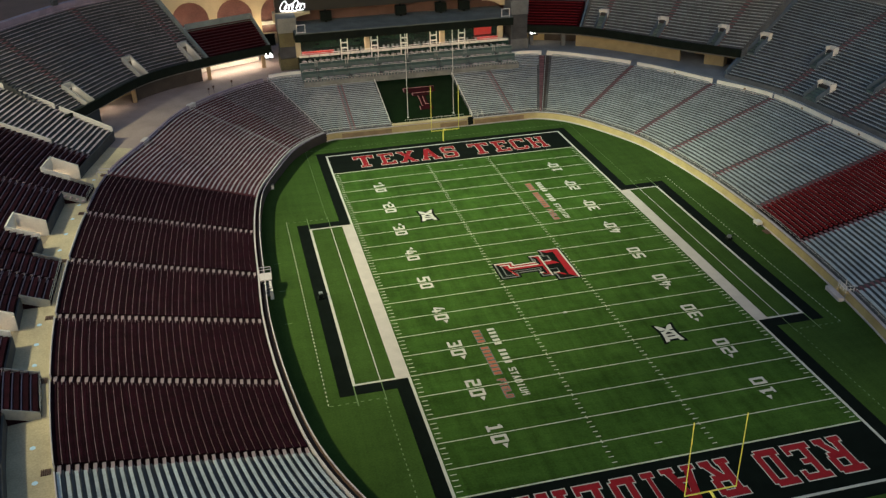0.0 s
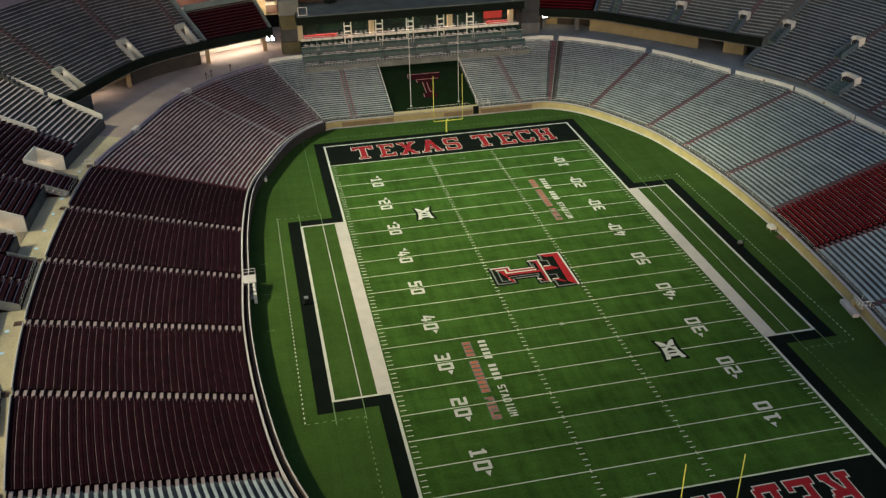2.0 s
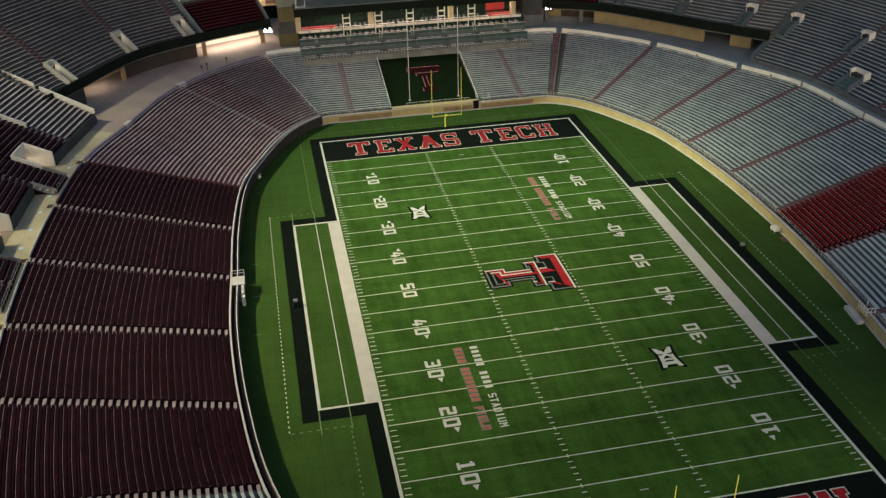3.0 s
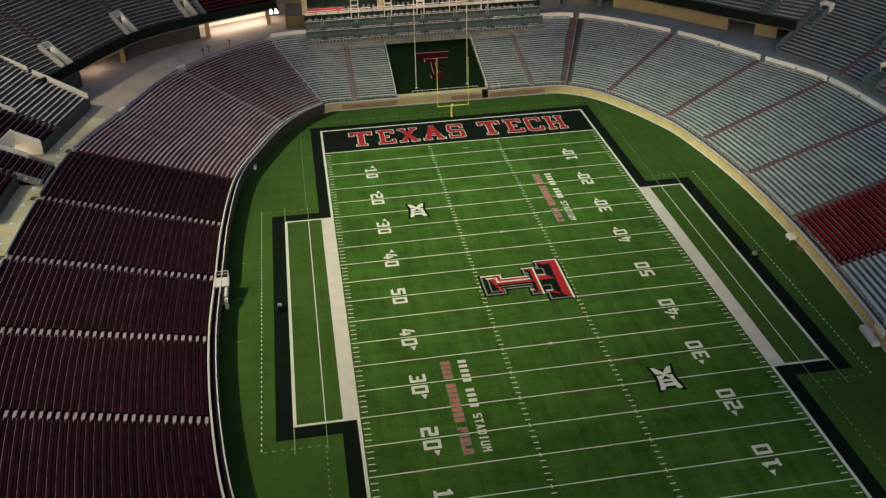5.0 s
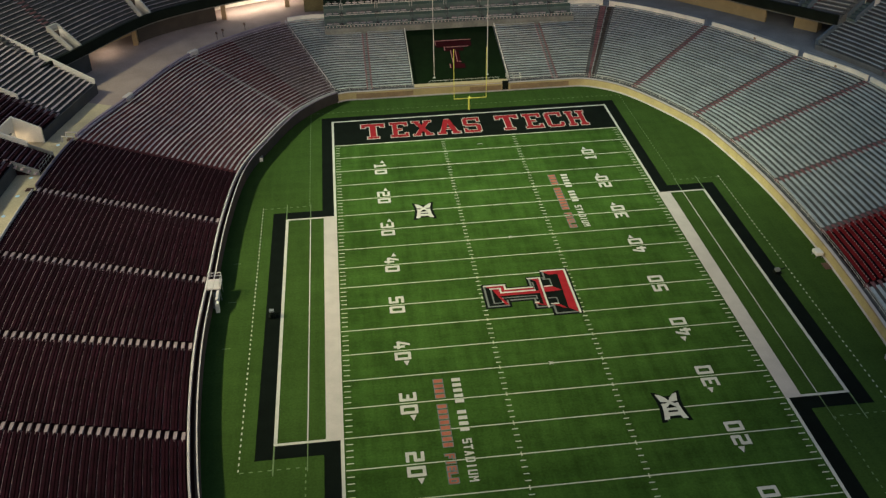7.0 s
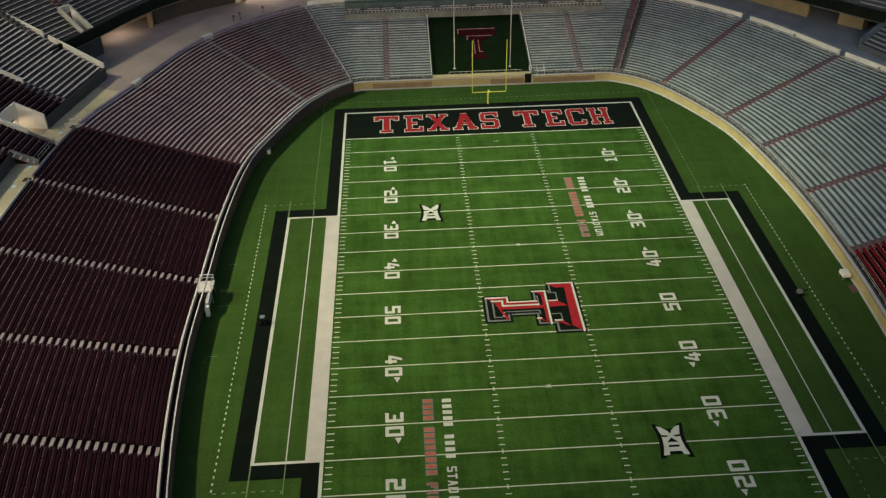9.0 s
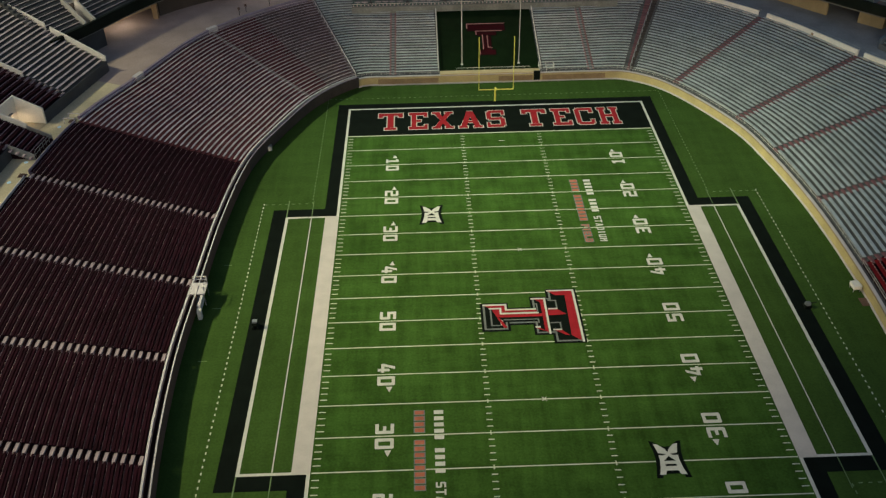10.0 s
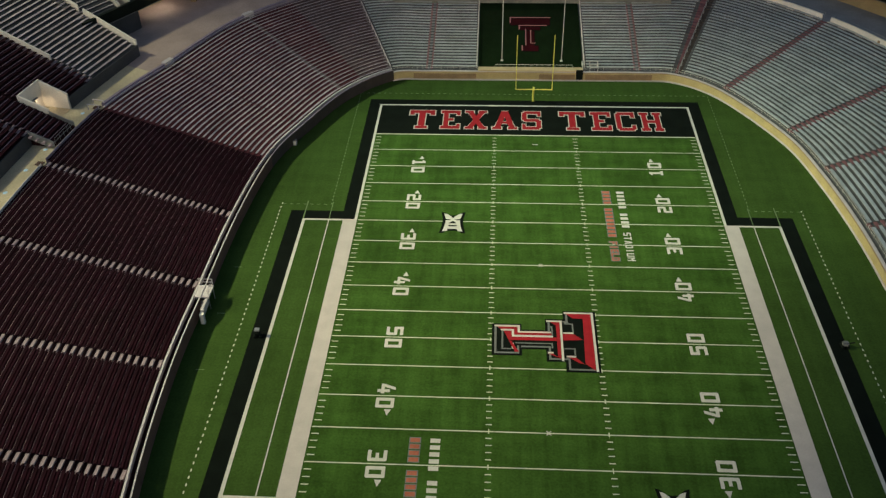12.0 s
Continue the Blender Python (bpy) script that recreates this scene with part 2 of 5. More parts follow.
def tube(bm, a, b, r, sides=8):
    a, b = Vector(a), Vector(b)
    q = (b - a).to_track_quat("Z", "Y")
    rings = []
    for p in (a, b):
        rings.append([bm.verts.new(p + q @ Vector((r * math.cos(k * math.tau / sides), r * math.sin(k * math.tau / sides), 0))) for k in range(sides)])
    for k in range(sides):
        bm.faces.new((rings[0][k], rings[0][(k + 1) % sides], rings[1][(k + 1) % sides], rings[1][k]))
    bm.faces.new(rings[0][::-1])
    bm.faces.new(rings[1])


def flat(bm, pts, z):
    bm.faces.new([bm.verts.new((x, y, z)) for x, y in pts])


def spline(pts, u):
    """Smooth curve through points; u counts them."""
    n = len(pts)
    u = min(max(u, 0.0), n - 1.0)
    i = min(int(u), n - 2)
    f = u - i
    p = [Vector(pts[min(max(k, 0), n - 1)]) for k in (i - 1, i, i + 1, i + 2)]
    return 0.5 * (2 * p[1] + (p[2] - p[0]) * f + (2 * p[0] - 5 * p[1] + 4 * p[2] - p[3]) * f * f + (3 * p[1] - p[0] - 3 * p[2] + p[3]) * f ** 3)


def ribbon(lines, name, mat, parent=None, label="", closed=True):
    """A band whose cross-section points each run along one of the lines (lists of 3D points)."""
    n, k = len(lines[0]), len(lines)
    verts = [tuple(p) for i in range(n) for p in (line[i] for line in lines)]
    faces = []
    for i in range(n - 1):
        for j in range(k if closed else k - 1):
            a, b = i * k + j, i * k + (j + 1) % k
            faces.append((a, b, b + k, a + k))
    if closed:
        faces += [tuple(range(k - 1, -1, -1)), tuple((n - 1) * k + j for j in range(k))]
    return mesh_part(name, verts, faces, mat, parent, label)


class Tier:
    """A raked stand between a front line and a top line; rows climb from z0 to z1."""

    def __init__(self, front, top, z0, z1, rows):
        self.front, self.top, self.z0, self.z1, self.rows = front, top, z0, z1, rows

    def at(self, u, k):
        return spline(self.front, u).lerp(spline(self.top, u), k)

    def z(self, i):
        return self.z0 + (self.z1 - self.z0) * i / self.rows

    def line(self, ua, ub, k, trim_a=0.0, trim_b=0.0, n=9):
        pts = [self.at(ua + (ub - ua) * j / (n - 1), k) for j in range(n)]
        for rev, trim in ((False, trim_a), (True, trim_b)):
            if trim:
                if rev:
                    pts.reverse()
                d = (pts[1] - pts[0])
                pts[0] = pts[0] + d * min(trim / max(d.length, 0.01), 0.9)
                if rev:
                    pts.reverse()
        return pts

    def out(self, pts):
        """Unit vectors across a line, away from the field."""
        res = []
        for j in range(len(pts)):
            d = pts[min(j + 1, len(pts) - 1)] - pts[max(j - 1, 0)]
            res.append(Vector((-d.y, d.x)).normalized())
        return res


def seat_rows(rows, parent):
    """The red tip-up seats of a block, joined, each with a small pale number plate."""
    seats, plates = ([], []), ([], [])

    def block(store, m, x0, y0, z0, x1, y1, z1):
        v, f = store
        o = len(v)
        v += [tuple(m @ Vector((x, y, z))) for z in (z0, z1) for x, y in ((x0, y0), (x1, y0), (x1, y1), (x0, y1))]
        f += [tuple(o + q for q in face) for face in ((3, 2, 1, 0), (4, 5, 6, 7), (0, 1, 5, 4), (1, 2, 6, 5), (2, 3, 7, 6), (3, 0, 4, 7))]

    for pts, z in rows:
        for a, b in zip(pts, pts[1:]):
            d = b - a
            n = max(1, int(d.length / 0.46))
            turn = Matrix.Rotation(math.atan2(d.y, d.x), 4, "Z")
            for k in range(n):
                c = a + d * ((k + 0.5) / n)
                m = Matrix.Translation((c.x, c.y, z)) @ turn
                block(seats, m, -0.21, 0.17, 0.42, 0.21, 0.25, 0.70)
                block(seats, m, -0.20, -0.16, 0.445, 0.20, 0.16, 0.50)
                block(plates, m, -0.09, 0.16, 0.69, 0.09, 0.26, 0.72)
    mesh_part("tip_up_seating", *seats, M_REDSEAT, parent, "red tip-up seats")["kind"] = "stuff"
    mesh_part("number_plating", *plates, M_PLATE, parent, "pale seat number plates")["kind"] = "stuff"


def section(tier, ua, ub, bench_mat, step_mat, label, group, r0=0, r1=None, aisle=None, trim=0.65, n=9, skip=None, width=None):
    """One block of seating between two aisles: concrete steps, a bench for each row, and the steps of the aisle at its start."""
    r1 = tier.rows if r1 is None else r1
    sec = tagged(empty("seating_section"), label, "seating section", group)
    verts, faces = [], []
    base = min(tier.z(r0) - 1.0, tier.z(r0))
    prof = []
    for i in range(r0, r1):
        prof += [(i / tier.rows, tier.z(i)), ((i + 1) / tier.rows, tier.z(i))]
    prof = [(r0 / tier.rows, base)] + prof + [(r1 / tier.rows, base)]
    lines = []
    for k, z in prof:
        lines.append([(p.x, p.y, z) for p in tier.line(ua, ub, k, n=n)])
    ribbon(lines, "concrete_steps", step_mat, sec)
    red_rows = []
    for i in range(r0, r1):
        if skip and skip(i):
            continue
        k = (i + 0.62) / tier.rows
        pts = tier.line(ua, ub, k, trim, trim, n)
        outs = tier.out(pts)
        z = tier.z(i)

        def band(a, b, za, zb):
            return [[(p.x + o.x * r, p.y + o.y * r, zz) for p, o in zip(pts, outs)] for r, zz in ((a, za), (b, za), (b, zb), (a, zb))]
        wide = width or (0.33 if bench_mat is M_MAROON else 0.135)
        if bench_mat is M_MAROON and tier is BOWL:
            # a seat plank and a narrower foot plank before it
            ribbon(band(-0.03, wide, z + 0.38, z + 0.44), "bench", bench_mat, sec)
            ribbon(band(-wide, -0.10, z + 0.30, z + 0.36), "plank", bench_mat, sec)
        else:
            ribbon(band(-wide, wide, z + 0.38, z + 0.44), "bench", bench_mat, sec)
        if bench_mat is M_REDSEAT and tier is BOWL:
            red_rows.append((pts, z))
        if bench_mat is M_MAROON:
            # Trim widens up the rows: their sheen is put into its shape.
            lip = 0.007 + 0.028 * i / tier.rows if tier is BOWL else 0.125
            ribbon(band(0.332, 0.332 + lip, z + 0.40, z + 0.47), "seat_trim", M_SEATTRIM, sec)
    if red_rows:
        seat_rows(red_rows, sec)
    if aisle:
        for i in range(r0, r1):
            k = (i + 0.5) / tier.rows
            p = tier.at(ua, k)
            d = (tier.at(ua, k + 0.01) - p).normalized()
            o = new("aisle_step", aisle)
            o.parent = sec
            o.matrix_local = Matrix.Translation((p.x, p.y, tier.z(i))) @ Matrix.Rotation(math.atan2(d.y, d.x), 4, "Z")
    return sec


def step_mesh(mat, w=1.1, d=0.42, h=0.10):
    bm = bmesh.new()
    box(bm, -0.20, -w / 2, 0.004, -0.20 + d, w / 2, h)
    me = bpy.data.meshes.new("aisle_step")
    bm.to_mesh(me)
    bm.free()
    me.materials.append(mat)
    return me


STEP_PALE = step_mesh(M_STEP, 1.34, 0.37, 0.17)
STEP_RED = step_mesh(M_AISLE, 1.3, 0.46, 0.16)
STEP_GREY = step_mesh(M_GREYSTEP, 0.6, 0.40, 0.16)


def edged_step_mesh():
    """A grey aisle step with a red band painted along each edge."""
    bm = bmesh.new()
    box(bm, -0.20, -0.28, 0.004, 0.25, 0.28, 0.10)
    for f in bm.faces:
        f.material_index = 1
    for s in (-1, 1):
        box(bm, -0.25, s * 0.44 - 0.15, 0.004, 0.40, s * 0.44 + 0.15, 0.14)
    me = bpy.data.meshes.new("aisle_step")
    bm.to_mesh(me)
    bm.free()
    me.materials.append(M_REDEDGE)
    me.materials.append(M_PALESTEP)
    return me


STEP_EDGED = edged_step_mesh()

# ---- ground and playing field ----
W, L = 24.384, 54.864
YARD = 0.9144
bm = bmesh.new()
flat(bm, [(-2500, -2500), (2500, -2500), (2500, 2500), (-2500, 2500)], -0.25)
tagged(finish("ground", bm, M_GROUND), "dark asphalt ground round the stadium", "ground", kind="structure")

FRONT = [(-28, -58), (-34, -47.5), (-38.4, -35.8), (-40.6, -22), (-41.6, -7), (-41.4, 6.6), (-41, 21.3), (-39.5, 35.8), (-36.3, 45.5), (-31, 57),
         (-23.9, 64.3), (-17.4, 65.0), (-8.9, 65.0), (8.6, 65.0), (17.6, 65.0), (24.2, 64.3), (30.9, 58.5), (37.7, 45.1), (40.2, 34.6), (41.8, 21),
         (42.2, 6.6), (41.7, -6.5), (40.3, -22), (38, -36), (34, -47.5), (28, -58)]
TOP = [(-52, -74), (-60, -56), (-63.9, -38.4), (-66.2, -21.9), (-67.3, -7.3), (-67.3, 8.6), (-66.3, 24.8), (-64.1, 40.3), (-58.6, 54.5), (-50, 73.6),
       (-33.2, 88.2), (-17.4, 89.0), (-9.2, 89.0), (8.4, 89.0), (17.6, 89.0), (33.2, 88.2), (49.5, 73.2), (60, 55.4), (66.6, 42.8), (68.6, 26),
       (69.8, 11.5), (69.2, -5), (67.5, -21), (65, -38), (61, -56), (53, -74)]
BOWL = Tier(FRONT, TOP, 1.5, 6.9, 31)
NB = len(FRONT)

outline = [BOWL.at(u / 4, 0) for u in range((NB - 1) * 4 + 1)]
bm = bmesh.new()
vs = [bm.verts.new((p.x, p.y, 0)) for p in outline]
bm.faces.new(vs)
bmesh.ops.triangulate(bm, faces=bm.faces)
turf = tagged(finish("turf", bm, M_APRON), "green artificial turf football field with white markings", "field", kind="structure")
bm = bmesh.new()
flat(bm, [(-W - 0.3, -L - 0.3), (W + 0.3, -L - 0.3), (W + 0.3, L + 0.3), (-W - 0.3, L + 0.3)], 0.005)
part("playing_surface", bm, M_TURF, turf, "yellowish green turf of the playing field")


def paint(name, polys, mat, z, label=""):
    bm = bmesh.new()
    for k, poly in enumerate(polys):
        flat(bm, poly, z + 0.0004 * (k % 12))
    return finish(name, bm, mat, turf, label)


def rect(x0, y0, x1, y1):
    return [(x0, y0), (x1, y0), (x1, y1), (x0, y1)]


Z1, Z2, Z3, Z4 = 0.010, 0.022, 0.034, 0.046
BX, BY, BW = 31.8, 23.0, 1.9      # team areas: outer line, end, black border
# black borders round the field and the team areas
for sx in (-1, 1):
    for sy in (-1, 1):
        paint("black_border", [rect(sx * (W + 0.36), sy * BY, sx * (W + 2.1), sy * (L + 2.0))], M_BLACK, Z1)
        paint("black_border", [rect(sx * (W + 2.1), sy * BY, sx * (BX + BW), sy * (BY + BW))], M_BLACK, Z1)
    paint("black_border", [rect(sx * BX, -BY, sx * (BX + BW), BY)], M_BLACK, Z1)
    paint("team_area_line", [rect(sx * (BX - 0.38), -BY, sx * BX, BY)], M_WHITE, Z2)
    for sy in (-1, 1):
        paint("team_area_line", [rect(sx * (W + 1.9), sy * (BY - 0.34), sx * (BX - 0.38), sy * BY)], M_WHITE, Z2)
    paint("team_area_inner_line", [rect(sx * 28.15, -BY + 0.4, sx * 28.27, BY - 0.4)], M_WHITE, Z2)
    paint("coaching_strip", [rect(sx * W, -BY, sx * (W + 1.9), BY)], M_STRIP, Z2, "broad off-white strip along the sideline")
    for sy in (-1, 1):
        paint("sideline", [rect(sx * W, sy * BY, sx * (W + 0.36), sy * (L + 0.36))], M_WHITE, Z2)
        paint("faint_line", [rect(sx * (BX - 0.15), sy * (BY + 0.05), sx * BX, sy * (BY + 4.2))], M_FAINT, Z3)
        paint("faint_line", [rect(sx * 28.15, sy * (BY + 0.05), sx * 28.25, sy * (BY + 4.0))], M_FAINT, Z3)
for sy in (-1, 1):
    paint("black_border", [rect(-W - 0.36, sy * (L + 0.36), W + 0.36, sy * (L + 2.0))], M_BLACK, Z1)
    paint("end_line", [rect(-W, sy * L, W, sy * (L + 0.36))], M_WHITE, Z2)
    paint("end_zone", [rect(-W, sy * 45.85, W, sy * L)], M_BLACK, Z1, "black painted end zone")
for k in range(-10, 11):
    wl = 0.132 if abs(k) < 10 else 0.22
    paint("yard_line", [rect(-W + 0.1, k * 5 * YARD - wl / 2, W - 0.1, k * 5 * YARD + wl / 2)], M_LINE, Z2)
ticks, hashes, dashes = [], [], []
for y in range(-49, 50):
    yy = y * YARD
    for sx in (-1, 1):
        if y % 5:
            ticks.append(rect(sx * (W - 0.95), yy - 0.06, sx * (W - 0.2), yy + 0.06))
            hashes.append(rect(sx * 6.096 - 0.31, yy - 0.06, sx * 6.096 + 0.31, yy + 0.06))
        else:
            hashes.append(rect(sx * 6.096 - 0.06, yy - 0.3, sx * 6.096 + 0.06, yy + 0.3))
tagged(paint("sideline_ticks", ticks, M_LINE, Z2), kind="stuff")
tagged(paint("hash_marks", hashes, M_LINE, Z3), kind="stuff")
faint = []
for sx in (-1, 1):
    for k in range(60):
        y = -26.2 + k * 0.89
        dashes.append(rect(sx * 35.2, y, sx * 35.34, y + 0.34))
    for sy in (-1, 1):
        for k in range(37):
            y = sy * (26.4 + k * 0.89)
            faint.append(rect(sx * 28.3, y, sx * 28.44, y + sy * 0.36))
        for k in range(7):
            x = sx * (29 + k * 0.95)
            faint.append(rect(x, sy * 26.3, x + sx * 0.42, sy * 26.44))
for k in range(63):
    faint.append(rect(-28.2 + k * 0.9, 58.9, -27.8 + k * 0.9, 59.04))
for y in (12.2, 3.4, -6.0):
    faint.append(rect(-38.6, y - 0.06, -37.6, y + 0.06))
tagged(paint("dashed_restraining_line", dashes, M_LINE, Z2), kind="stuff")
tagged(paint("faint_dashed_line", faint, M_FAINT, Z2), kind="stuff")
for sy in (-1, 1):
    paint("conversion_mark", [rect(-0.45, sy * 42.98, 0.45, sy * 43.1)], M_WHITE, Z2)
    for sx in (-1, 1):
        m = sy * 13.716
        paint("kickoff_mark", [[(sx * -0.3, m - 0.28), (sx * -0.15, m - 0.28), (sx * 0.3, m + 0.28), (sx * 0.15, m + 0.28)]], M_WHITE, Z3)

# slab lettering, on a grid 10 wide and 14 high
GLYPH = {
    "T": ["r0,11.7,10,14", "r0,10.3,1.8,11.7", "r8.2,10.3,10,11.7", "r3.7,2,6.3,11.7", "r2.6,0,7.4,1.9"],
    "E": ["r1.4,2.2,4,11.8", "r0,11.8,10,14", "r0,0,10,2.2", "r4,6.1,6.6,7.9", "r8.2,10.2,10,11.8", "r8.2,2.2,10,3.8"],
    "X": ["q1.2,12.4,3.8,12.4,8.8,1.6,6.2,1.6", "q6.2,12.4,8.8,12.4,3.8,1.6,1.2,1.6", "r0,12.4,3.9,14", "r6.1,12.4,10,14", "r0,0,3.9,1.6", "r6.1,0,10,1.6"],
    "A": ["q1,1.7,3.3,1.7,6.0,14,3.7,14", "q6.7,1.7,9,1.7,6.3,14,4.0,14", "r2.9,4.2,7.1,5.9", "r0,0,3.7,1.7", "r6.3,0,10,1.7"],
    "S": ["r1,11.9,9,14", "r1,0,9,2.1", "r1,6.0,9,8.1", "r0,6.9,2.5,12.9", "r7.5,1.1,10,7.1", "r8.2,10,10,14", "r0,0,1.8,4"],
    "C": ["r0,1.2,2.6,12.8", "r1,11.9,9,14", "r1,0,9,2.1", "r7.9,9.8,10,14", "r7.9,1.0,10,4.2"],
    "H": ["r0.9,2,3.2,12", "r6.8,2,9.1,12", "r3.2,6.0,6.8,8.0", "r0,12,4.0,14", "r6.0,12,10,14", "r0,0,4.0,2", "r6.0,0,10,2"],
    "R": ["r1.2,2,3.8,12", "r0,11.6,8.6,14", "r7.1,7.4,9.6,13", "r3.8,5.8,8.8,8.2", "q4.4,5.8,7.2,5.8,9.4,2,6.6,2", "r0,0,4.3,2", "r6.3,0,10,2"],
    "D": ["r1.2,2.4,3.8,11.6", "r0,11.6,8.6,14", "r0,0,8.6,2.4", "r7.2,1.2,9.8,12.8"],
    "I": ["r3.7,2,6.3,12", "r1.5,12,8.5,14", "r1.5,0,8.5,2"],
    "0": ["r0.4,0,9.6,2.6", "r0.4,11.4,9.6,14", "r0,0.6,3,13.4", "r7,0.6,10,13.4"],
    "1": ["r3.4,0,6.6,14", "r1.4,10.6,3.4,12.8", "r1.2,0,8.8,2.4"],
    "2": ["r0.4,11.4,9.4,14", "r7,6.6,10,13.4", "r0.4,5.9,9.4,8.4", "r0,0.4,3,7.4", "r0,0,10,2.6"],
    "3": ["r0.2,11.4,9.4,14", "r7,0.6,10,13.4", "r2.6,5.8,9,8.2", "r0.2,0,9.4,2.6"],
    "4": ["q3.4,14,6.2,14,3.0,5,0.0,5", "r0,2.8,10,5.4", "r5.6,0,8.6,9.6"],
    "5": ["r0,11.4,9.8,14", "r0,6.6,3,13.4", "r0.2,6.4,9.4,9", "r7,0.8,10,8.4", "r0.2,0,9.4,2.6"],
    "U": ["r0,1,2.8,14", "r7.2,1,10,14", "r1,0,9,2.6"],
    "M": ["r0,0,2.5,14", "r7.5,0,10,14", "q0,14,2.6,14,6,6,4,6", "q7.4,14,10,14,6,6,4,6"],
    "F": ["r0,0,2.8,14", "r0,11.4,10,14", "r2.8,5.8,8,8.4"],
    "L": ["r0,0,2.8,14", "r0,0,10,2.6"],
    "bar": ["r1.1,0,8.9,14"],
}
SANS = {"T": ["r0,11.4,10,14", "r3.6,0,6.4,14"], "A": ["q0,0,2.8,0,6.4,14,3.6,14", "q7.2,0,10,0,6.4,14,3.6,14", "r2.4,3.6,7.6,5.8"],
        "S": ["r0.6,11.4,9.6,14", "r0.4,0,9.4,2.6", "r0.6,5.8,9.4,8.2", "r0,6.8,2.8,13", "r7.2,1,10,7.2"],
        "D": ["r0,0,2.8,14", "r0,11.4,8.6,14", "r0,0,8.6,2.6", "r7.2,1.2,10,12.8"], "I": ["r3.4,0,6.6,14"], "E": ["r0,0,2.8,14", "r0,11.4,9.6,14", "r0,0,9.6,2.6", "r2.8,5.8,8.4,8.2"]}


def glyph(ch, grow=0.0, sans=False):
    polys = []
    for s in (SANS.get(ch) if sans and ch in SANS else GLYPH[ch]):
        v = [float(a) for a in s[1:].split(",")]
        if s[0] == "r":
            polys.append(rect(v[0] - grow, v[1] - grow, v[2] + grow, v[3] + grow))
        else:
            p = [Vector(v[k:k + 2]) for k in range(0, 8, 2)]
            c = sum(p, Vector((0, 0))) / 4
            polys.append([(a.x + grow * (1.3 if a.x > c.x else -1.3), a.y + grow * (1 if a.y > c.y else -1)) for a in p])
    return polys


def letter(ch, x, y, w, h, turn, mat, name="letter", outline=None, edge=0.0, sans=False, label="", z=Z3):
    """A painted character, its middle at (x, y), w wide and h high, its foot turned by turn degrees."""
    c, s = math.cos(radians(turn)), math.sin(radians(turn))

    def put(polys):
        res = []
        for poly in polys:
            res.append([(x + c * (a - 5) * w / 10 - s * (b - 7) * h / 14, y + s * (a - 5) * w / 10 + c * (b - 7) * h / 14) for a, b in poly])
        return res
    ob = paint(name, put(glyph(ch, 0, sans)), mat, z, label)
    if outline:
        me = paint(name + "_outline", put(glyph(ch, edge * 14 / h, sans)), outline, z - 0.010)
        me.parent = ob
        me.matrix_parent_inverse = Matrix.Identity(4)
    return ob


for ch, x, w in (("T", -17.63, 4.0), ("E", -13.1, 3.05), ("X", -9.06, 3.45), ("A", -4.55, 3.9), ("S", -0.35, 2.95),
                 ("T", 6.02, 4.0), ("E", 10.48, 3.1), ("C", 14.3, 2.95), ("H", 18.28, 3.4)):
    letter(ch, x, 50.4, w, 5.75, 0, M_RED, outline=M_WHITE, edge=0.15)
for ch, x, w in (("R", 18.3, 3.3), ("E", 14.25, 3.1), ("D", 10.4, 2.95), ("R", 4.2, 3.3), ("A", -0.14, 3.9), ("I", -3.68, 2.0),
                 ("D", -6.75, 2.95), ("E", -10.6, 3.1), ("R", -14.65, 3.3), ("S", -18.5, 2.95)):
    letter(ch, x, -50.2, w, 5.75, 180, M_RED, outline=M_WHITE, edge=0.15)
# yard numbers with their arrows
for k in range(-4, 5):
    tens = str(5 - abs(k))
    y = k * 10 * YARD
    for sx in (-1, 1):
        turn = -90 if sx < 0 else 90
        letter(tens, sx * 17.12, y - sx * 1.02, 1.42, 1.95, turn, M_WHITE, "yard_number")
        letter("0", sx * 17.12, y + sx * 1.02, 1.42, 1.95, turn, M_WHITE, "yard_number")
        if k:
            d = 1 if k > 0 else -1
            ay = y + d * 1.95
            paint("yard_arrow", [[(sx * 16.75 - 0.36, ay), (sx * 16.75 + 0.36, ay), (sx * 16.75, ay + d * 0.85)]], M_WHITE, Z3)


def words(xa, ya, yb, text, mat, height, turn, real, outline=None):
    """Lettering that runs along the field from ya to yb; only the words in real keep their letters."""
    n = len(text)
    step = (yb - ya) / n
    w = abs(step) * 0.78
    lead = 0
    for word in text.split(" "):
        for j, ch in enumerate(word):
            yy = ya + step * (lead + j + 0.5)
            letter(ch if word in real else "bar", xa, yy, w, height, turn, mat, "letter" if word in real else "lettering_bar", sans=True, outline=outline, edge=0.12)
        lead += len(word) + 1


for ya, yb, xw, xr in ((-14.7, -30.6, -11.45, -13.5), (30.8, 14.9, 11.45, 9.5)):
    words(xw, ya, yb, "##### #### STADIUM", M_WHITE, 1.0, -90, ("STADIUM",))
    words(xr, ya, yb, "#### ######## FIELD", M_SALMON, 0.95, -90, ("FIELD",), M_GREYPAINT)

# ---- front wall of the bowl ----
SIDE_SPANS = ((0, 10, "wall_west"), (10, 15, "wall_north"), (15, NB - 1, "wall_east"))


def along(tier, ua, ub, k, off, z, per=6):
    n = max(2, int((ub - ua) * per + 0.5) + 1)
    pts = [tier.at(ua + (ub - ua) * j / (n - 1), k) for j in range(n)]
    return [(p.x + o.x * off, p.y + o.y * off, z) for p, o in zip(pts, tier.out(pts))]


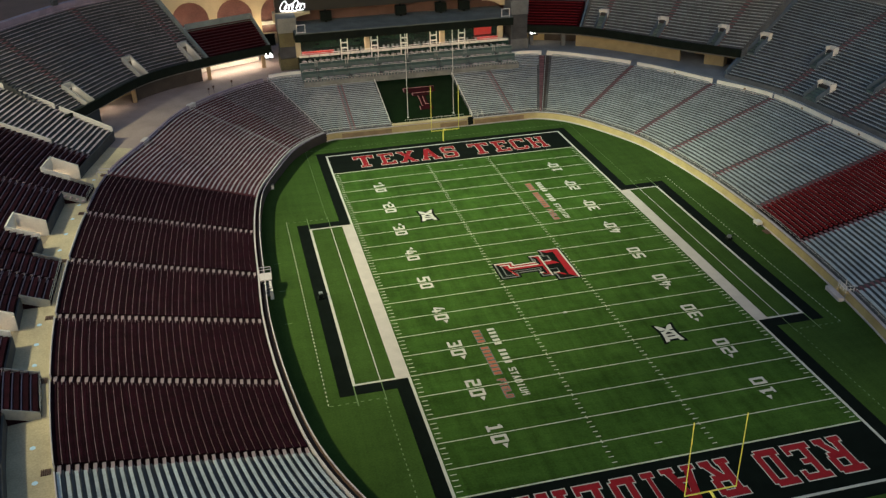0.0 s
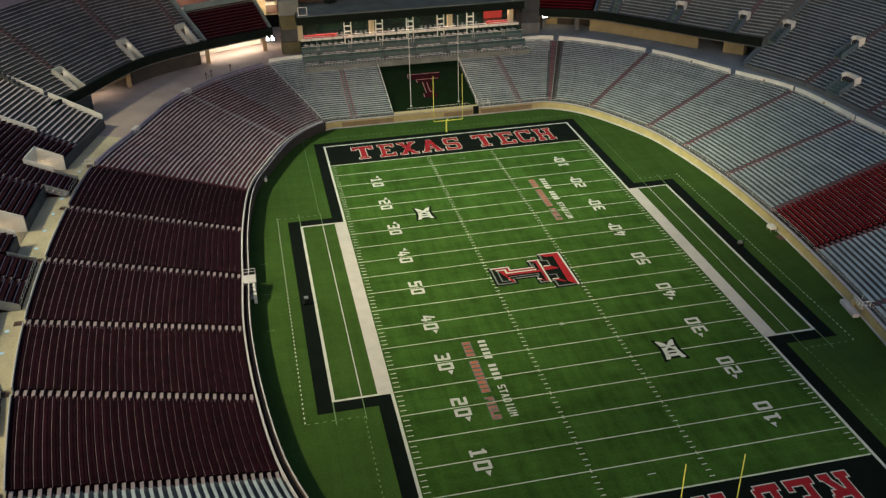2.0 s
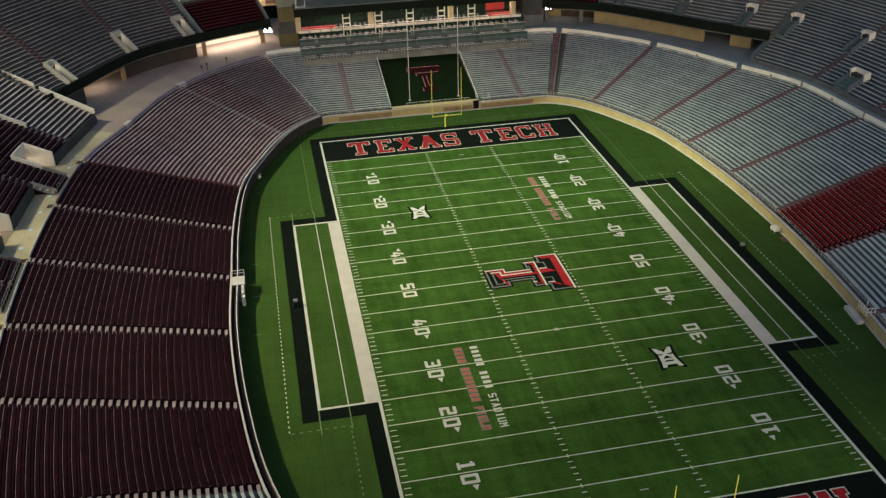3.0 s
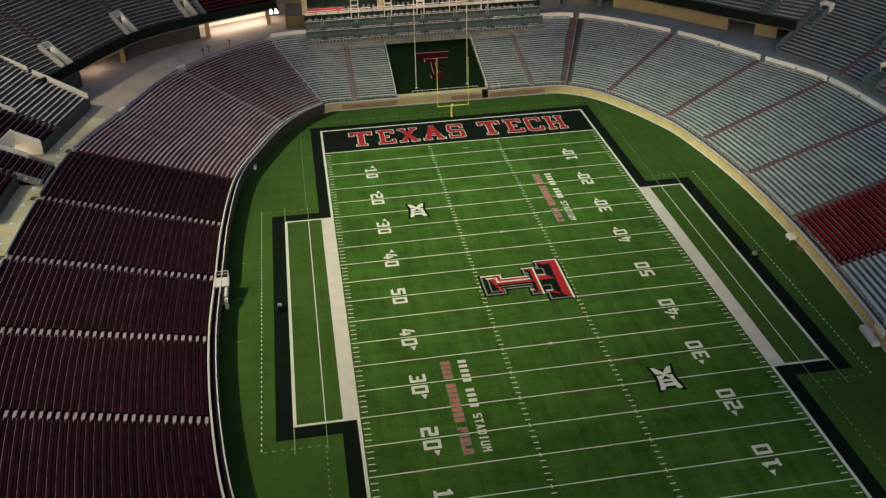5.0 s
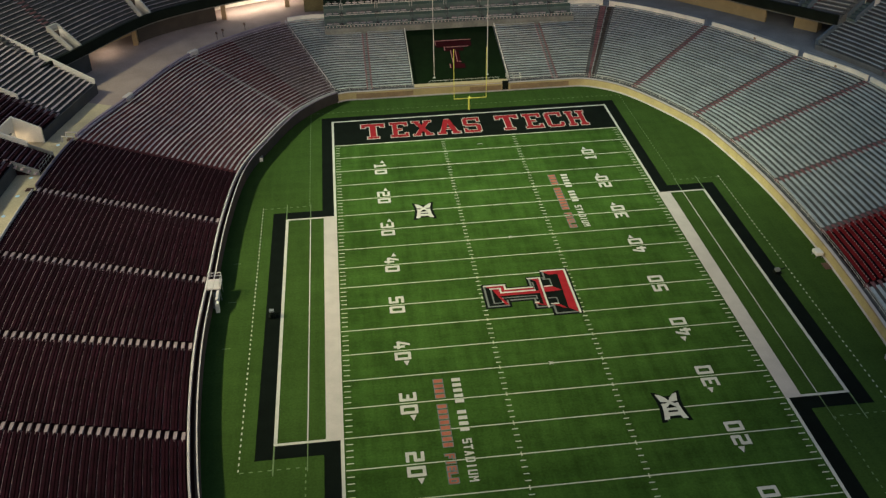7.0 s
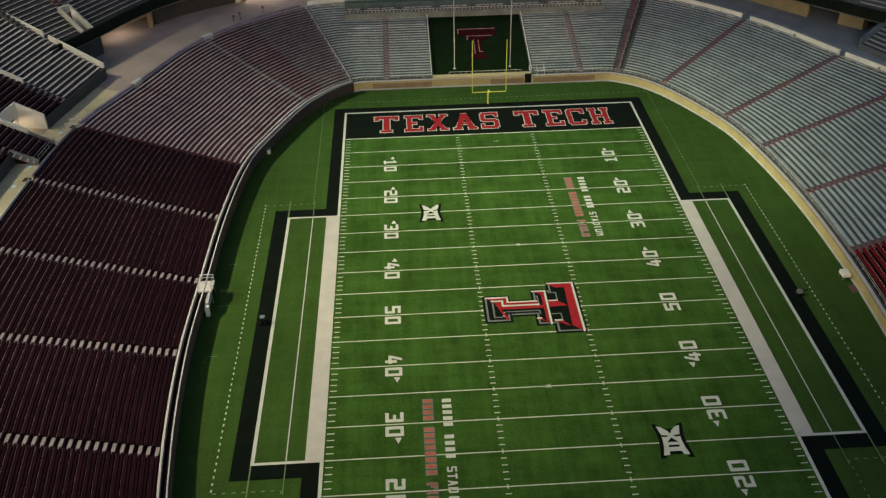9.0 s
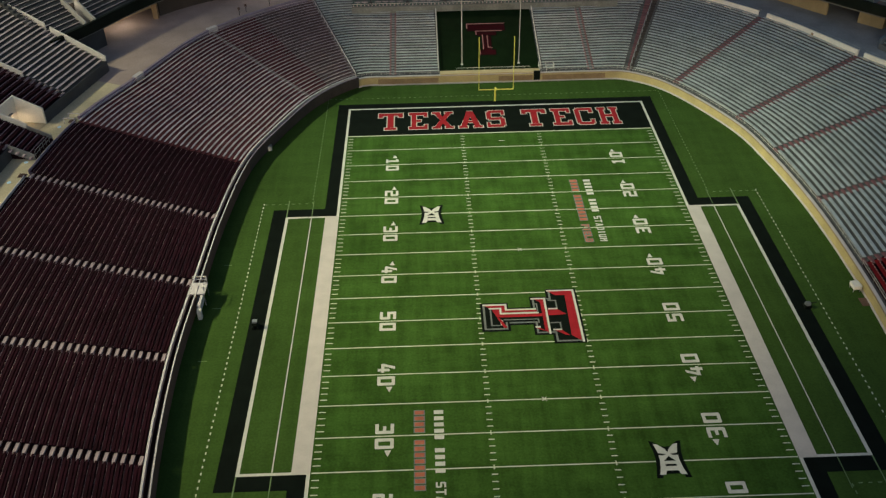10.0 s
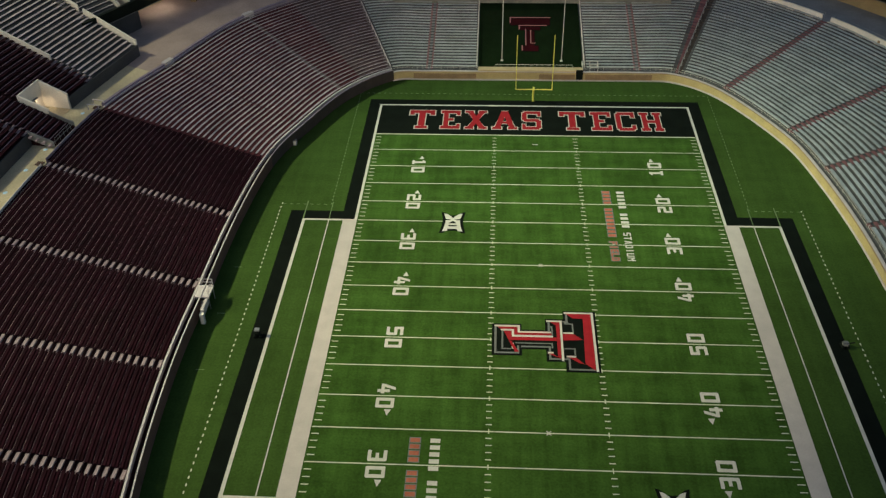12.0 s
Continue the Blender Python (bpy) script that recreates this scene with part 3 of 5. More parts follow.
def wall_band(tier, ua, ub, k, a, b, z0, z1, name, mat, parent=None, label=""):
    return ribbon([along(tier, ua, ub, k, a, z0), along(tier, ua, ub, k, b, z0), along(tier, ua, ub, k, b, z1), along(tier, ua, ub, k, a, z1)], name, mat, parent, label)


for ua, ub, nm in SIDE_SPANS:
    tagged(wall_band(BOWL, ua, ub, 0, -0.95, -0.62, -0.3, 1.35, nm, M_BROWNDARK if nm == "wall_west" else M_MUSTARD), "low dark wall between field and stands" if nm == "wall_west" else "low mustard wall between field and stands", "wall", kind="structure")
    if nm != "wall_west":
        wall_band(BOWL, ua, ub, 0, -1.12, -0.954, -0.3, 0.22, "kerb", M_CREAM)["kind"] = "structure"
        wall_band(BOWL, ua, ub, 0, -0.87, -0.79, 1.354, 1.40, "groove", M_TANDARK)["kind"] = "structure"
    wall_band(BOWL, ua, ub, 0, -0.27 if nm == "wall_west" else -0.78, -0.04 if nm == "wall_west" else -0.40, 1.424, 1.95 if nm == "wall_west" else 1.52, "coping", M_CREAM)["kind"] = "structure"
    wall_band(BOWL, ua, ub, 0, -0.57, 0.6, 0.5, 1.42, "front_walkway", M_MCONC if nm == "wall_west" else M_DARKWALL)["kind"] = "structure"

# ---- lower bowl seating ----
LEFT = "dark maroon bench seating rising above a beige wall"
GREYL = "grey aluminium bench seating on concrete steps"
REDL = "red bench seating block among grey benches"
for i in range(0, NB - 1):
    r1 = None
    ais, bm_, st, lab = STEP_RED, M_ALU, M_CONC, GREYL
    if i <= 9:
        ais = STEP_PALE if i <= 6 else STEP_GREY
    if 2 <= i <= 6:
        bm_, st, lab = M_MAROON, M_MCONC, LEFT
    if i in (7, 8):
        st, bm_ = M_MAUVE, M_PINKLIT
    if i == 9:
        # Split at a light edge; the narrower benches also imitate the corner's shade.
        section(BOWL, 9, 9.42, M_PINKLIT, M_MAUVE, GREYL, "lower bowl sections", 0, None, STEP_GREY, trim=0.02, width=0.10)
        section(BOWL, 9.42, 10, M_PINKLIT, M_GREYMAUVE, GREYL, "lower bowl sections", 0, None, None, trim=0.02, width=0.085)
        continue
    if i in (7, 8):
        ais = None
    if i == 10:
        ais = STEP_GREY
    if i == 13:
        ais = None
    if i == 15:
        ais = None
    if i in (11, 14):
        ais = STEP_EDGED
    if i == 20:
        bm_, st, lab = M_REDSEAT, M_MCONC, REDL
    if 10 <= i <= 14:
        r1 = 24
    if i == 12:
        continue
    section(BOWL, i if i != 15 else 15.072, i + 1 if i != 14 else 14.933, bm_, st, lab, "lower bowl sections", 0, r1, ais, trim=0.68 if i < 7 else (0.10 if i < 9 else 0.55), width=0.15 if i in (7, 8) else 0.24 if i >= 10 and i != 20 else (0.17 if i < 2 else None))
bm = bmesh.new()
pa, pb = BOWL.at(10, 0.0), BOWL.at(10, 0.98)
tube(bm, (pa.x, pa.y, 2.4), (pb.x, pb.y, 7.6), 0.10, 8)
for k in range(14):
    q = pa.lerp(pb, k / 13)
    tube(bm, (q.x, q.y, 1.5 + 5.2 * k / 13), (q.x, q.y, 2.4 + 5.2 * k / 13), 0.05, 6)
tagged(finish("stair_rail", bm, M_CREAM), "cream rail down the corner stair", "railing")
bm = bmesh.new()
pa, pb = BOWL.at(15.02, 0.0), BOWL.at(15.02, 0.98)
tube(bm, (pa.x, pa.y, 2.5), (pb.x, pb.y, 7.7), 0.08, 8)
for k in range(14):
    q = pa.lerp(pb, k / 13)
    tube(bm, (q.x, q.y, 1.5 + 5.2 * k / 13), (q.x, q.y, 2.5 + 5.2 * k / 13), 0.06, 6)
tagged(finish("stair_rail", bm, M_STEEL), "grey steel handrail down the corner aisle", "railing")
# Two benchless strips: red on one side of the rail, dark brown on the other.
for ua, ub, mat in ((14.935, 15.0, M_AISLE), (15.0, 15.07, M_BROWNDARK)):
    section(BOWL, ua, ub, M_ALU, mat, "bare red and dark brown strips beside the corner handrail", "lower bowl stairs", skip=lambda r: True, n=2)
for ua, ub in ((10.02, 10.5), (14.5, 14.933)):
    section(BOWL, ua, ub, M_ALU, M_CONC, GREYL, "lower bowl sections", 24, None, None, trim=0.2, width=0.30)

# ---- concourse ----
# One concrete in three tones: warm, pinkish and cool light put into colour.
for ua, ub, mat, lab in ((0, 7.85, M_WARMWALK, "tan walkway behind the lower seats, warm light in its colour"), (7.85, 14, M_WALK, "pinkish concrete concourse behind the lower seats"), (14, NB - 1, M_COOLWALK, "grey concourse behind the lower seats, cool light in its colour")):
    tagged(wall_band(BOWL, ua, ub, 1, 0.0, 30.0, 6.2, 6.86, "concourse_floor", mat), lab, "floor", kind="structure")

# low walls along the top of the lower bowl
for ua, ub in ((0.1, 2.0), (2.0, 3.0), (3.0, 4.0), (4.0, 5.0), (5.0, 6.0), (6.0, 7.0)):
    tagged(wall_band(BOWL, ua + 0.03, ub - 0.05, 1, -0.05, 0.08, 6.0, 7.5, "parapet", M_CREAM if ua < 6 else M_PURPLE), "cream parapet above the last seat row", "parapet", kind="structure")
for ua, ub in ((7.04, 8.0), (8.06, 9.0), (9.05, 9.95)):
    tagged(wall_band(BOWL, ua, ub, 1, -0.15, 0.30, 6.0, 7.45, "parapet", M_PURPLE), "dull purple-grey parapet along the concourse", "parapet", kind="structure")
for ua, ub in ((10.04, 10.5), (14.5, 14.96), (15.03, 15.96), (16.04, 16.98), (17.05, 17.98), (18.02, 18.98), (19.02, 19.98), (20.02, 20.98), (21.02, 21.98), (22.02, 22.98)):
    tagged(wall_band(BOWL, ua, ub, 1, 0.0, 0.30, 6.0, 7.9, "parapet", M_PALE), "off-white parapet wall above the lower seats", "parapet", kind="structure")
for u in (16.5, 17.5, 18.5, 19.5):
    p = BOWL.at(u, 1)
    d = (p - BOWL.at(u, 0.9)).normalized()
    bm = bmesh.new()
    box(bm, -0.06, -0.22, 7.1, -0.003, 0.22, 7.55, Matrix.Translation((p.x, p.y, 0)) @ Matrix.Rotation(math.atan2(d.y, d.x), 4, "Z"))
    tagged(finish("wall_plaque", bm, M_TANDARK), "small brown plaque on the white parapet", "plaque", "parapet plaques")
for u in (8.03, 9.02):
    p = BOWL.at(u, 1)
    d = (BOWL.at(u, 1) - BOWL.at(u, 0.9)).normalized()
    bm = bmesh.new()
    box(bm, -0.3, -1.0, 6.5, 0.5, 1.0, 7.6, Matrix.Translation((p.x, p.y, 0)) @ Matrix.Rotation(math.atan2(d.y, d.x), 4, "Z"))
    tagged(finish("stair_head", bm, M_CREAM), "pale concrete stair head at the aisle top", "stair head", kind="structure")

# ---- railing on the front wall ----
def railing(tier, ua, ub, k, off, z, h, label, per=6, rails=2, mat=None, r=0.035, posts=True):
    mat = mat or M_PALE
    th = tagged(empty("railing"), label, "railing")
    pts = along(tier, ua, ub, k, off, z, per)
    for j in range(rails):
        zz = z + h * (j + 1) / rails
        ribbon([along(tier, ua, ub, k, off + a, zz + b, per) for a, b in ((-r, -r), (r, -r), (r, r), (-r, r))], "rail", mat, th)
    if posts:
        bm = bmesh.new()
        tube(bm, (0, 0, 0), (0, 0, h), r, 6)
        me = bpy.data.meshes.new("post")
        bm.to_mesh(me)
        bm.free()
        me.materials.append(mat)
        for a in pts:
            o = new("post", me)
            o.parent = th
            o.location = (a[0], a[1], z)
    return th


for i in range(0, NB - 1):
    if i == 12:
        continue
    if i < 10:
        # Panel browns carry the shade of a beige wall face turned from the light.
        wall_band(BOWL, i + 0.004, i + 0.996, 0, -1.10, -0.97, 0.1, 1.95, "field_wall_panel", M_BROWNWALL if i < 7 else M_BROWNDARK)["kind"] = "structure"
        wall_band(BOWL, i + 0.004, i + 0.996, 0, -1.11, -0.955, 1.954, 2.03, "panel_cap", M_CREAM if i < 7 else M_PURPLE)["kind"] = "structure"
        continue
    railing(BOWL, i + 0.02, i + 0.98, 0, 0.0, 1.43, 0.7, "pale steel guard rail behind the field wall", 7, r=0.016)
for i in range(15, 23):
    railing(BOWL, i + 0.04, i + 0.96, 1, 0.9, 6.86, 1.1, "grey steel guard rail behind the parapet", 6, mat=M_STEEL, r=0.03)

# ---- west stand ----
WY = (-56, -38, -29, -21, -13.5, -9, -4, 2, 8, 13.3, 18.2, 29.3, 34.8, 39.6, 45, 57)
LINE_Y = (-56, -40, -22, -5, 10, 23.3, 32.5, 39, 44.2, 57)
LINE_F = (-61.5, -64.7, -67.3, -68.3, -68.2, -67.3, -66.4, -65.3, -64.1, -60.9)
LINE_T = (-90, -93.5, -96.3, -97.2, -97.2, -96.4, -95.4, -94, -92.6, -88)
LINE_TY = (-66, -46, -25, -5.5, 11, 26, 36.5, 44.5, 51, 67)
WEST = Tier([(float(np.interp(y, LINE_Y, LINE_F)), y) for y in WY], [(float(np.interp(y, LINE_Y, LINE_T)), float(np.interp(y, LINE_Y, LINE_TY))) for y in WY], 7.2, 19.1, 33)
WN = len(WY) - 1
# which rows each stretch holds: stretches with an access pocket start higher, vomitories higher still
for i, r0 in enumerate((4, 4, 0, 4, 9, 4, 0, 0, 4, 9, 4, 0, 9, 4, 4)):
    grey = i in (0, 14)
    ais = i in (1, 3, 7, 11, 14)
    section(WEST, i, i + 1, M_PINKLIT if grey else M_MAROON, M_DECKCONC if grey else M_MCONC,
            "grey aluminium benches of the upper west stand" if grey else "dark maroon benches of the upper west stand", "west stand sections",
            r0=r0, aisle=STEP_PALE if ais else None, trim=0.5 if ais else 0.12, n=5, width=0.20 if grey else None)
    # wall that closes the front of the block
    k = r0 / WEST.rows
    # Dark colour imitates the shade that these front walls stand in.
    if r0 == 4:
        tagged(wall_band(WEST, i, i + 1, k, -0.12, 0.10, 6.86, WEST.z(r0) + 0.06, "stand_front_wall", M_DARKWALL), "front wall of the upper stand, its shade in the colour", "wall", kind="structure")
    if r0 == 0:
        railing(WEST, i + 0.03, i + 0.97, 0, -0.05, WEST.z(0) - 0.1, 1.0, "thin steel rail before a seat block", 5, mat=M_STEEL, r=0.025)


def side_wall(tier, u, r0, r1, h, name, mat, label, thick=0.25, base=None):
    """A parapet across the rows, its top following the rake."""
    a, b = tier.at(u, r0 / tier.rows), tier.at(u, r1 / tier.rows)
    d = (b - a).normalized()
    o = Vector((-d.y, d.x)) * thick / 2
    za, zb = tier.z(r0), tier.z(r1)
    lo_a, lo_b = (base, base) if base is not None else (za - 0.8, zb - 0.8)
    top_a, top_b = za + h, zb + h
    v = [(a.x - o.x, a.y - o.y, lo_a), (a.x + o.x, a.y + o.y, lo_a), (a.x + o.x, a.y + o.y, top_a), (a.x - o.x, a.y - o.y, top_a),
         (b.x - o.x, b.y - o.y, lo_b), (b.x + o.x, b.y + o.y, lo_b), (b.x + o.x, b.y + o.y, top_b), (b.x - o.x, b.y - o.y, top_b)]
    f = [(0, 1, 2, 3), (7, 6, 5, 4), (0, 4, 5, 1), (1, 5, 6, 2), (2, 6, 7, 3), (3, 7, 4, 0)]
    ob = mesh_part(name, v, f, mat)
    if label:
        tagged(ob, label, "wall", kind="structure")
    return ob


def west_vomitory(i, r0=4, r1=9):
    """A white-walled tunnel mouth cut into the west stand."""
    vom = tagged(empty("vomitory"), "white-walled stadium vomitory opening onto the walkway", "vomitory", "west vomitories")
    zt = WEST.z(r1) + 0.7
    for u in (i + 0.02, i + 0.98):
        side_wall(WEST, u, r0, r1, 0.7, "side_wall", M_PALE, "", 0.3, base=6.86).parent = vom
    wall_band(WEST, i, i + 1, r1 / WEST.rows, -0.25, 0.0, 9.3, zt, "head_wall", M_PALE, vom)
    wall_band(WEST, i + 0.03, i + 0.97, r1 / WEST.rows, -0.10, 0.9, 6.92, 9.28, "back_wall", M_PALE, vom)
    # Dark sheet on the back wall stands for the unlit tunnel.
    wall_band(WEST, i + 0.36, i + 0.64, r1 / WEST.rows, -0.16, -0.104, 6.93, 8.95, "mouth_panel", M_DARK, vom, "dark panel for the unlit tunnel mouth")
    wall_band(WEST, i + 0.03, i + 0.97, r0 / WEST.rows, 0.05, 4.2, 6.864, 6.91, "pocket_floor", M_WARMWALK, vom, "tan floor, warm light in its colour")
    a, b = WEST.at(i + 0.5, r0 / WEST.rows), WEST.at(i + 0.5, r1 / WEST.rows)
    m = Matrix.Translation((b.x, b.y, 8.98)) @ Matrix.Rotation(math.atan2(b.y - a.y, b.x - a.x), 4, "Z")
    bm = bmesh.new()
    box(bm, -0.62, -0.9, 0.02, -0.27, 0.9, 0.14, m)
    part("light_fitting", bm, M_STEEL, vom, "steel light fitting over the tunnel mouth")
    lamp = new("wall_lamp", bpy.data.lights.new("wall_lamp", "AREA"))
    lamp.data.shape, lamp.data.size, lamp.data.size_y, lamp.data.energy, lamp.data.color = "RECTANGLE", 0.3, 1.6, 60, (1.0, 0.80, 0.52)
    lamp.matrix_world = m @ pose(-0.60, 0, -0.02, 0, 12, 0)


for i in (4, 9, 12):
    west_vomitory(i)
side_wall(WEST, WN - 0.01, 4, 15, 0.9, "end_wall", M_PALE, "pale end wall of the upper stand")
side_wall(WEST, WN - 0.01, 16, 33, 1.0, "end_wall", M_PALE, "pale end wall of the upper stand")
side_wall(WEST, 14.0, 11, 30, 0.9, "dividing_wall", M_PALE, "pale wall between seat blocks")
tagged(wall_band(WEST, 0, WN, 1, 0.0, 0.4, 6.0, 20.3, "rear_wall", M_GREYWALL), "grey rear wall of the west stand", "wall", kind="structure")
tagged(wall_band(WEST, WN - 0.02, WN, 0.12, 0.0, 27.0, 6.0, 8.4, "stand_end", M_DARKWALL), "dark grey end of the west stand", "wall", kind="structure")
for u in (2.0, 3.0, 6.0, 8.0, 11.0, 12.0):
    side_wall(WEST, u, 0, 4, 0.5, "block_end_wall", M_STEEL, "grey end panel of a seat block", 0.1)
# slatted gates at the heads of the lower aisles, and glowing discs for light pools
for k, u in enumerate((2, 3, 4, 5, 6, 7)):
    p, q = BOWL.at(u, 1.0), BOWL.at(u, 0.9)
    d = (p - q).normalized()
    m = Matrix.Translation((p.x, p.y, 6.87)) @ Matrix.Rotation(math.atan2(d.y, d.x), 4, "Z")
    gt = tagged(empty("aisle_gate"), "low dark brown slatted gate at an aisle head", "gate", "aisle gates")
    for c in range(5):
        bm = bmesh.new()
        box(bm, 0.35 + c * 0.2, -0.45, 0.02, 0.47 + c * 0.2, 0.45, 0.14, m)
        part("slat", bm, M_BROWNWALL, gt)
    if u == 7:
        for sy in (-0.75, 0.75):
            bm = bmesh.new()
            tube(bm, m @ Vector((-0.1, sy, 0.0)), m @ Vector((-0.1, sy, 0.95)), 0.07, 6)
            tube(bm, m @ Vector((-0.1, sy, 0.95)), m @ Vector((1.7, sy, 0.95)), 0.07, 6)
            tube(bm, m @ Vector((1.7, sy, 0.0)), m @ Vector((1.7, sy, 0.95)), 0.07, 6)
            part("side_rail", bm, M_CREAM, gt, "cream pipe rail")
for k in range(17):
    u = 1.6 + k * 0.33
    p, q = BOWL.at(u, 1.0), BOWL.at(u, 0.9)
    d = (p - q).normalized()
    bm = bmesh.new()
    bmesh.ops.create_cone(bm, cap_ends=True, segments=14, radius1=0.30, radius2=0.30, depth=0.03, matrix=Matrix.Translation((p.x + d.x * 1.9, p.y + d.y * 1.9, 6.876)))
    tagged(finish("light_pool", bm, M_LIGHTPOOL), "small round pool of cool light, a glowing disc on the walkway", "floor light", "walkway lights")
# red stanchion signs on the corner concourse
for u, off in ((9.35, 2.0), (9.42, 2.4), (9.62, 2.0)):
    p, q = BOWL.at(u, 1.0), BOWL.at(u, 0.9)
    d = (p - q).normalized()
    sg = tagged(empty("stanchion_sign", (p.x + d.x * off, p.y + d.y * off, 6.86)), "small dull red sign on a concourse stanchion", "sign", "stanchion signs")
    bm = bmesh.new()
    tube(bm, (0, 0, 0.0), (0, 0, 1.1), 0.05, 6)
    part("post", bm, M_DARK, sg)
    bm = bmesh.new()
    box(bm, -0.2, -0.04, 1.1, 0.2, 0.04, 1.55)
    part("board", bm, M_BROWNWALL, sg)

# ---- corner decks ----
WARM = (1.0, 0.87, 0.66)
NW = Tier([(-72.6, 58.5), (-68.6, 65.6), (-58.9, 82), (-45.6, 91.4), (-31.0, 98.2)], [(-91, 70), (-86.2, 78.5), (-73, 97.5), (-57, 109), (-38.5, 117)], 11.5, 24.2, 26)
NE = Tier([(31.3, 96.8), (43.2, 90.8), (52.8, 80.3), (60.8, 70.2), (69.2, 60.6)], [(38.6, 116.6), (55.3, 108.5), (69.5, 96), (79.5, 84.2), (91, 73)], 11.5, 24.2, 26)


def deck_vomitory(tier, u, r0, r1, mat, group, w=0.9):
    """A narrow stair trough through the deck with raked side walls and a U-shaped pale head."""
    vom = tagged(empty("vomitory"), "narrow deck vomitory with %s side walls" % ("pale" if mat is M_PALE else "blue-grey"), "vomitory", group)
    a, b = tier.at(u, r0 / tier.rows), tier.at(u, r1 / tier.rows)
    ln = (b - a).length
    rise = 1.15 if mat is M_PALE else 1.3
    za, zb = tier.z(r0), tier.z(r1)
    m = Matrix.Translation((a.x, a.y, 0)) @ Matrix.Rotation(math.atan2(b.y - a.y, b.x - a.x), 4, "Z")
    f6 = [(0, 1, 3, 2), (6, 7, 5, 4), (0, 4, 5, 1), (2, 3, 7, 6), (1, 5, 7, 3), (0, 2, 6, 4)]
    for s in (-1, 1):
        v = [m @ Vector((x, s * w + t, z)) for x, lo, hi in ((0, za - 0.5, za + rise), (ln, za, zb + rise)) for t in (-0.09, 0.09) for z in (lo, hi)]
        mesh_part("side_wall", [tuple(p) for p in v], f6, mat, vom)
        bm = bmesh.new()
        box(bm, ln - 1.0, s * w - 0.16, zb - 0.3, ln + 0.1, s * w + 0.16, zb + rise + 0.06, m)
        part("head_return", bm, M_PALE, vom, "pale head return")
    bm = bmesh.new()
    box(bm, ln + 0.104, -w - 0.16, zb - 0.2, ln + 0.55, w + 0.16, zb + rise + 0.06, m)
    part("head_wall", bm, M_PALE, vom, "pale head wall")
    # Dark block in place of the tunnel's unlit depth.
    bm = bmesh.new()
    box(bm, ln - 0.9, -w + 0.17, zb - 0.6, ln + 0.1, w - 0.17, zb + 0.56, m)
    part("mouth_panel", bm, M_BROWNDARK, vom, "dark panel for the unlit tunnel mouth")
    n = r1 - r0
    for k in range(n):
        bm = bmesh.new()
        box(bm, k * ln / n + 0.01, -w + 0.1, za - 0.4, (k + 1) * ln / n if k < n - 1 else ln - 0.91, w - 0.1, za + 0.46 + (zb - za) * k / n, m)
        part("stair_step", bm, M_TERRACE, vom)
    return vom


def lit_vomitory(tier, u, r1, w=0.98):
    """A level trough into the deck: smooth raked pale walls, a thick head with a dark mouth, and a wall light inside."""
    vom = tagged(empty("vomitory"), "narrow deck vomitory with smooth pale walls, lit inside", "vomitory", "corner deck vomitories")
    a, b = tier.at(u, 0.0), tier.at(u, r1 / tier.rows)
    ln = (b - a).length
    za, zb = tier.z(0), tier.z(r1)
    m = Matrix.Translation((a.x, a.y, 0)) @ Matrix.Rotation(math.atan2(b.y - a.y, b.x - a.x), 4, "Z")
    f6 = [(0, 1, 3, 2), (6, 7, 5, 4), (0, 4, 5, 1), (2, 3, 7, 6), (1, 5, 7, 3), (0, 2, 6, 4)]
    for e in (-1, 1):
        v = [m @ Vector((x, e * w + t, z)) for x, hi in ((0.02, za + 1.0), (ln, zb + 1.0)) for t in (-0.15, 0.15) for z in (za - 0.9, hi)]
        mesh_part("side_wall", [tuple(p) for p in v], f6, M_VOMWALL, vom)
    bm = bmesh.new()
    box(bm, ln + 0.004, -w - 0.15, zb - 0.9, ln + 0.55, w + 0.15, zb + 1.06, m)
    part("head_wall", bm, M_VOMWALL, vom, "pale head wall")
    # Dark slab across the trough's end, painted as an unlit opening.
    bm = bmesh.new()
    box(bm, ln - 0.10, -w + 0.16, za - 0.5, ln - 0.004, w - 0.16, zb - 0.1, m)
    part("mouth_panel", bm, M_BROWNDARK, vom, "dark panel for the unlit tunnel mouth")
    bm = bmesh.new()
    box(bm, 0.02, -w + 0.16, za - 0.9, ln - 0.11, w - 0.16, za - 0.55, m)
    part("trough_floor", bm, M_TERRWALL, vom, "pale concrete floor")
    n = 5
    for k in range(n):
        bm = bmesh.new()
        box(bm, 0.03 + k * 0.4, -w + 0.17, za - 0.546, 0.42 + k * 0.4, w - 0.17, za - 0.42 + 0.5 * (1 - k / n), m)
        part("stair_step", bm, M_TERRWALL, vom)
    bm = bmesh.new()
    box(bm, ln - 0.22, -0.35, zb + 0.25, ln - 0.004, 0.35, zb + 0.40, m)
    part("light_fitting", bm, M_STEEL, vom, "steel wall light")
    lamp = new("wall_lamp", bpy.data.lights.new("wall_lamp", "AREA"))
    lamp.data.shape, lamp.data.size, lamp.data.size_y, lamp.data.energy, lamp.data.color = "RECTANGLE", 0.2, 0.6, 14, WARM
    lamp.matrix_world = m @ pose(ln - 0.45, 0, zb + 0.22, 0, 20, 0)
    return vom


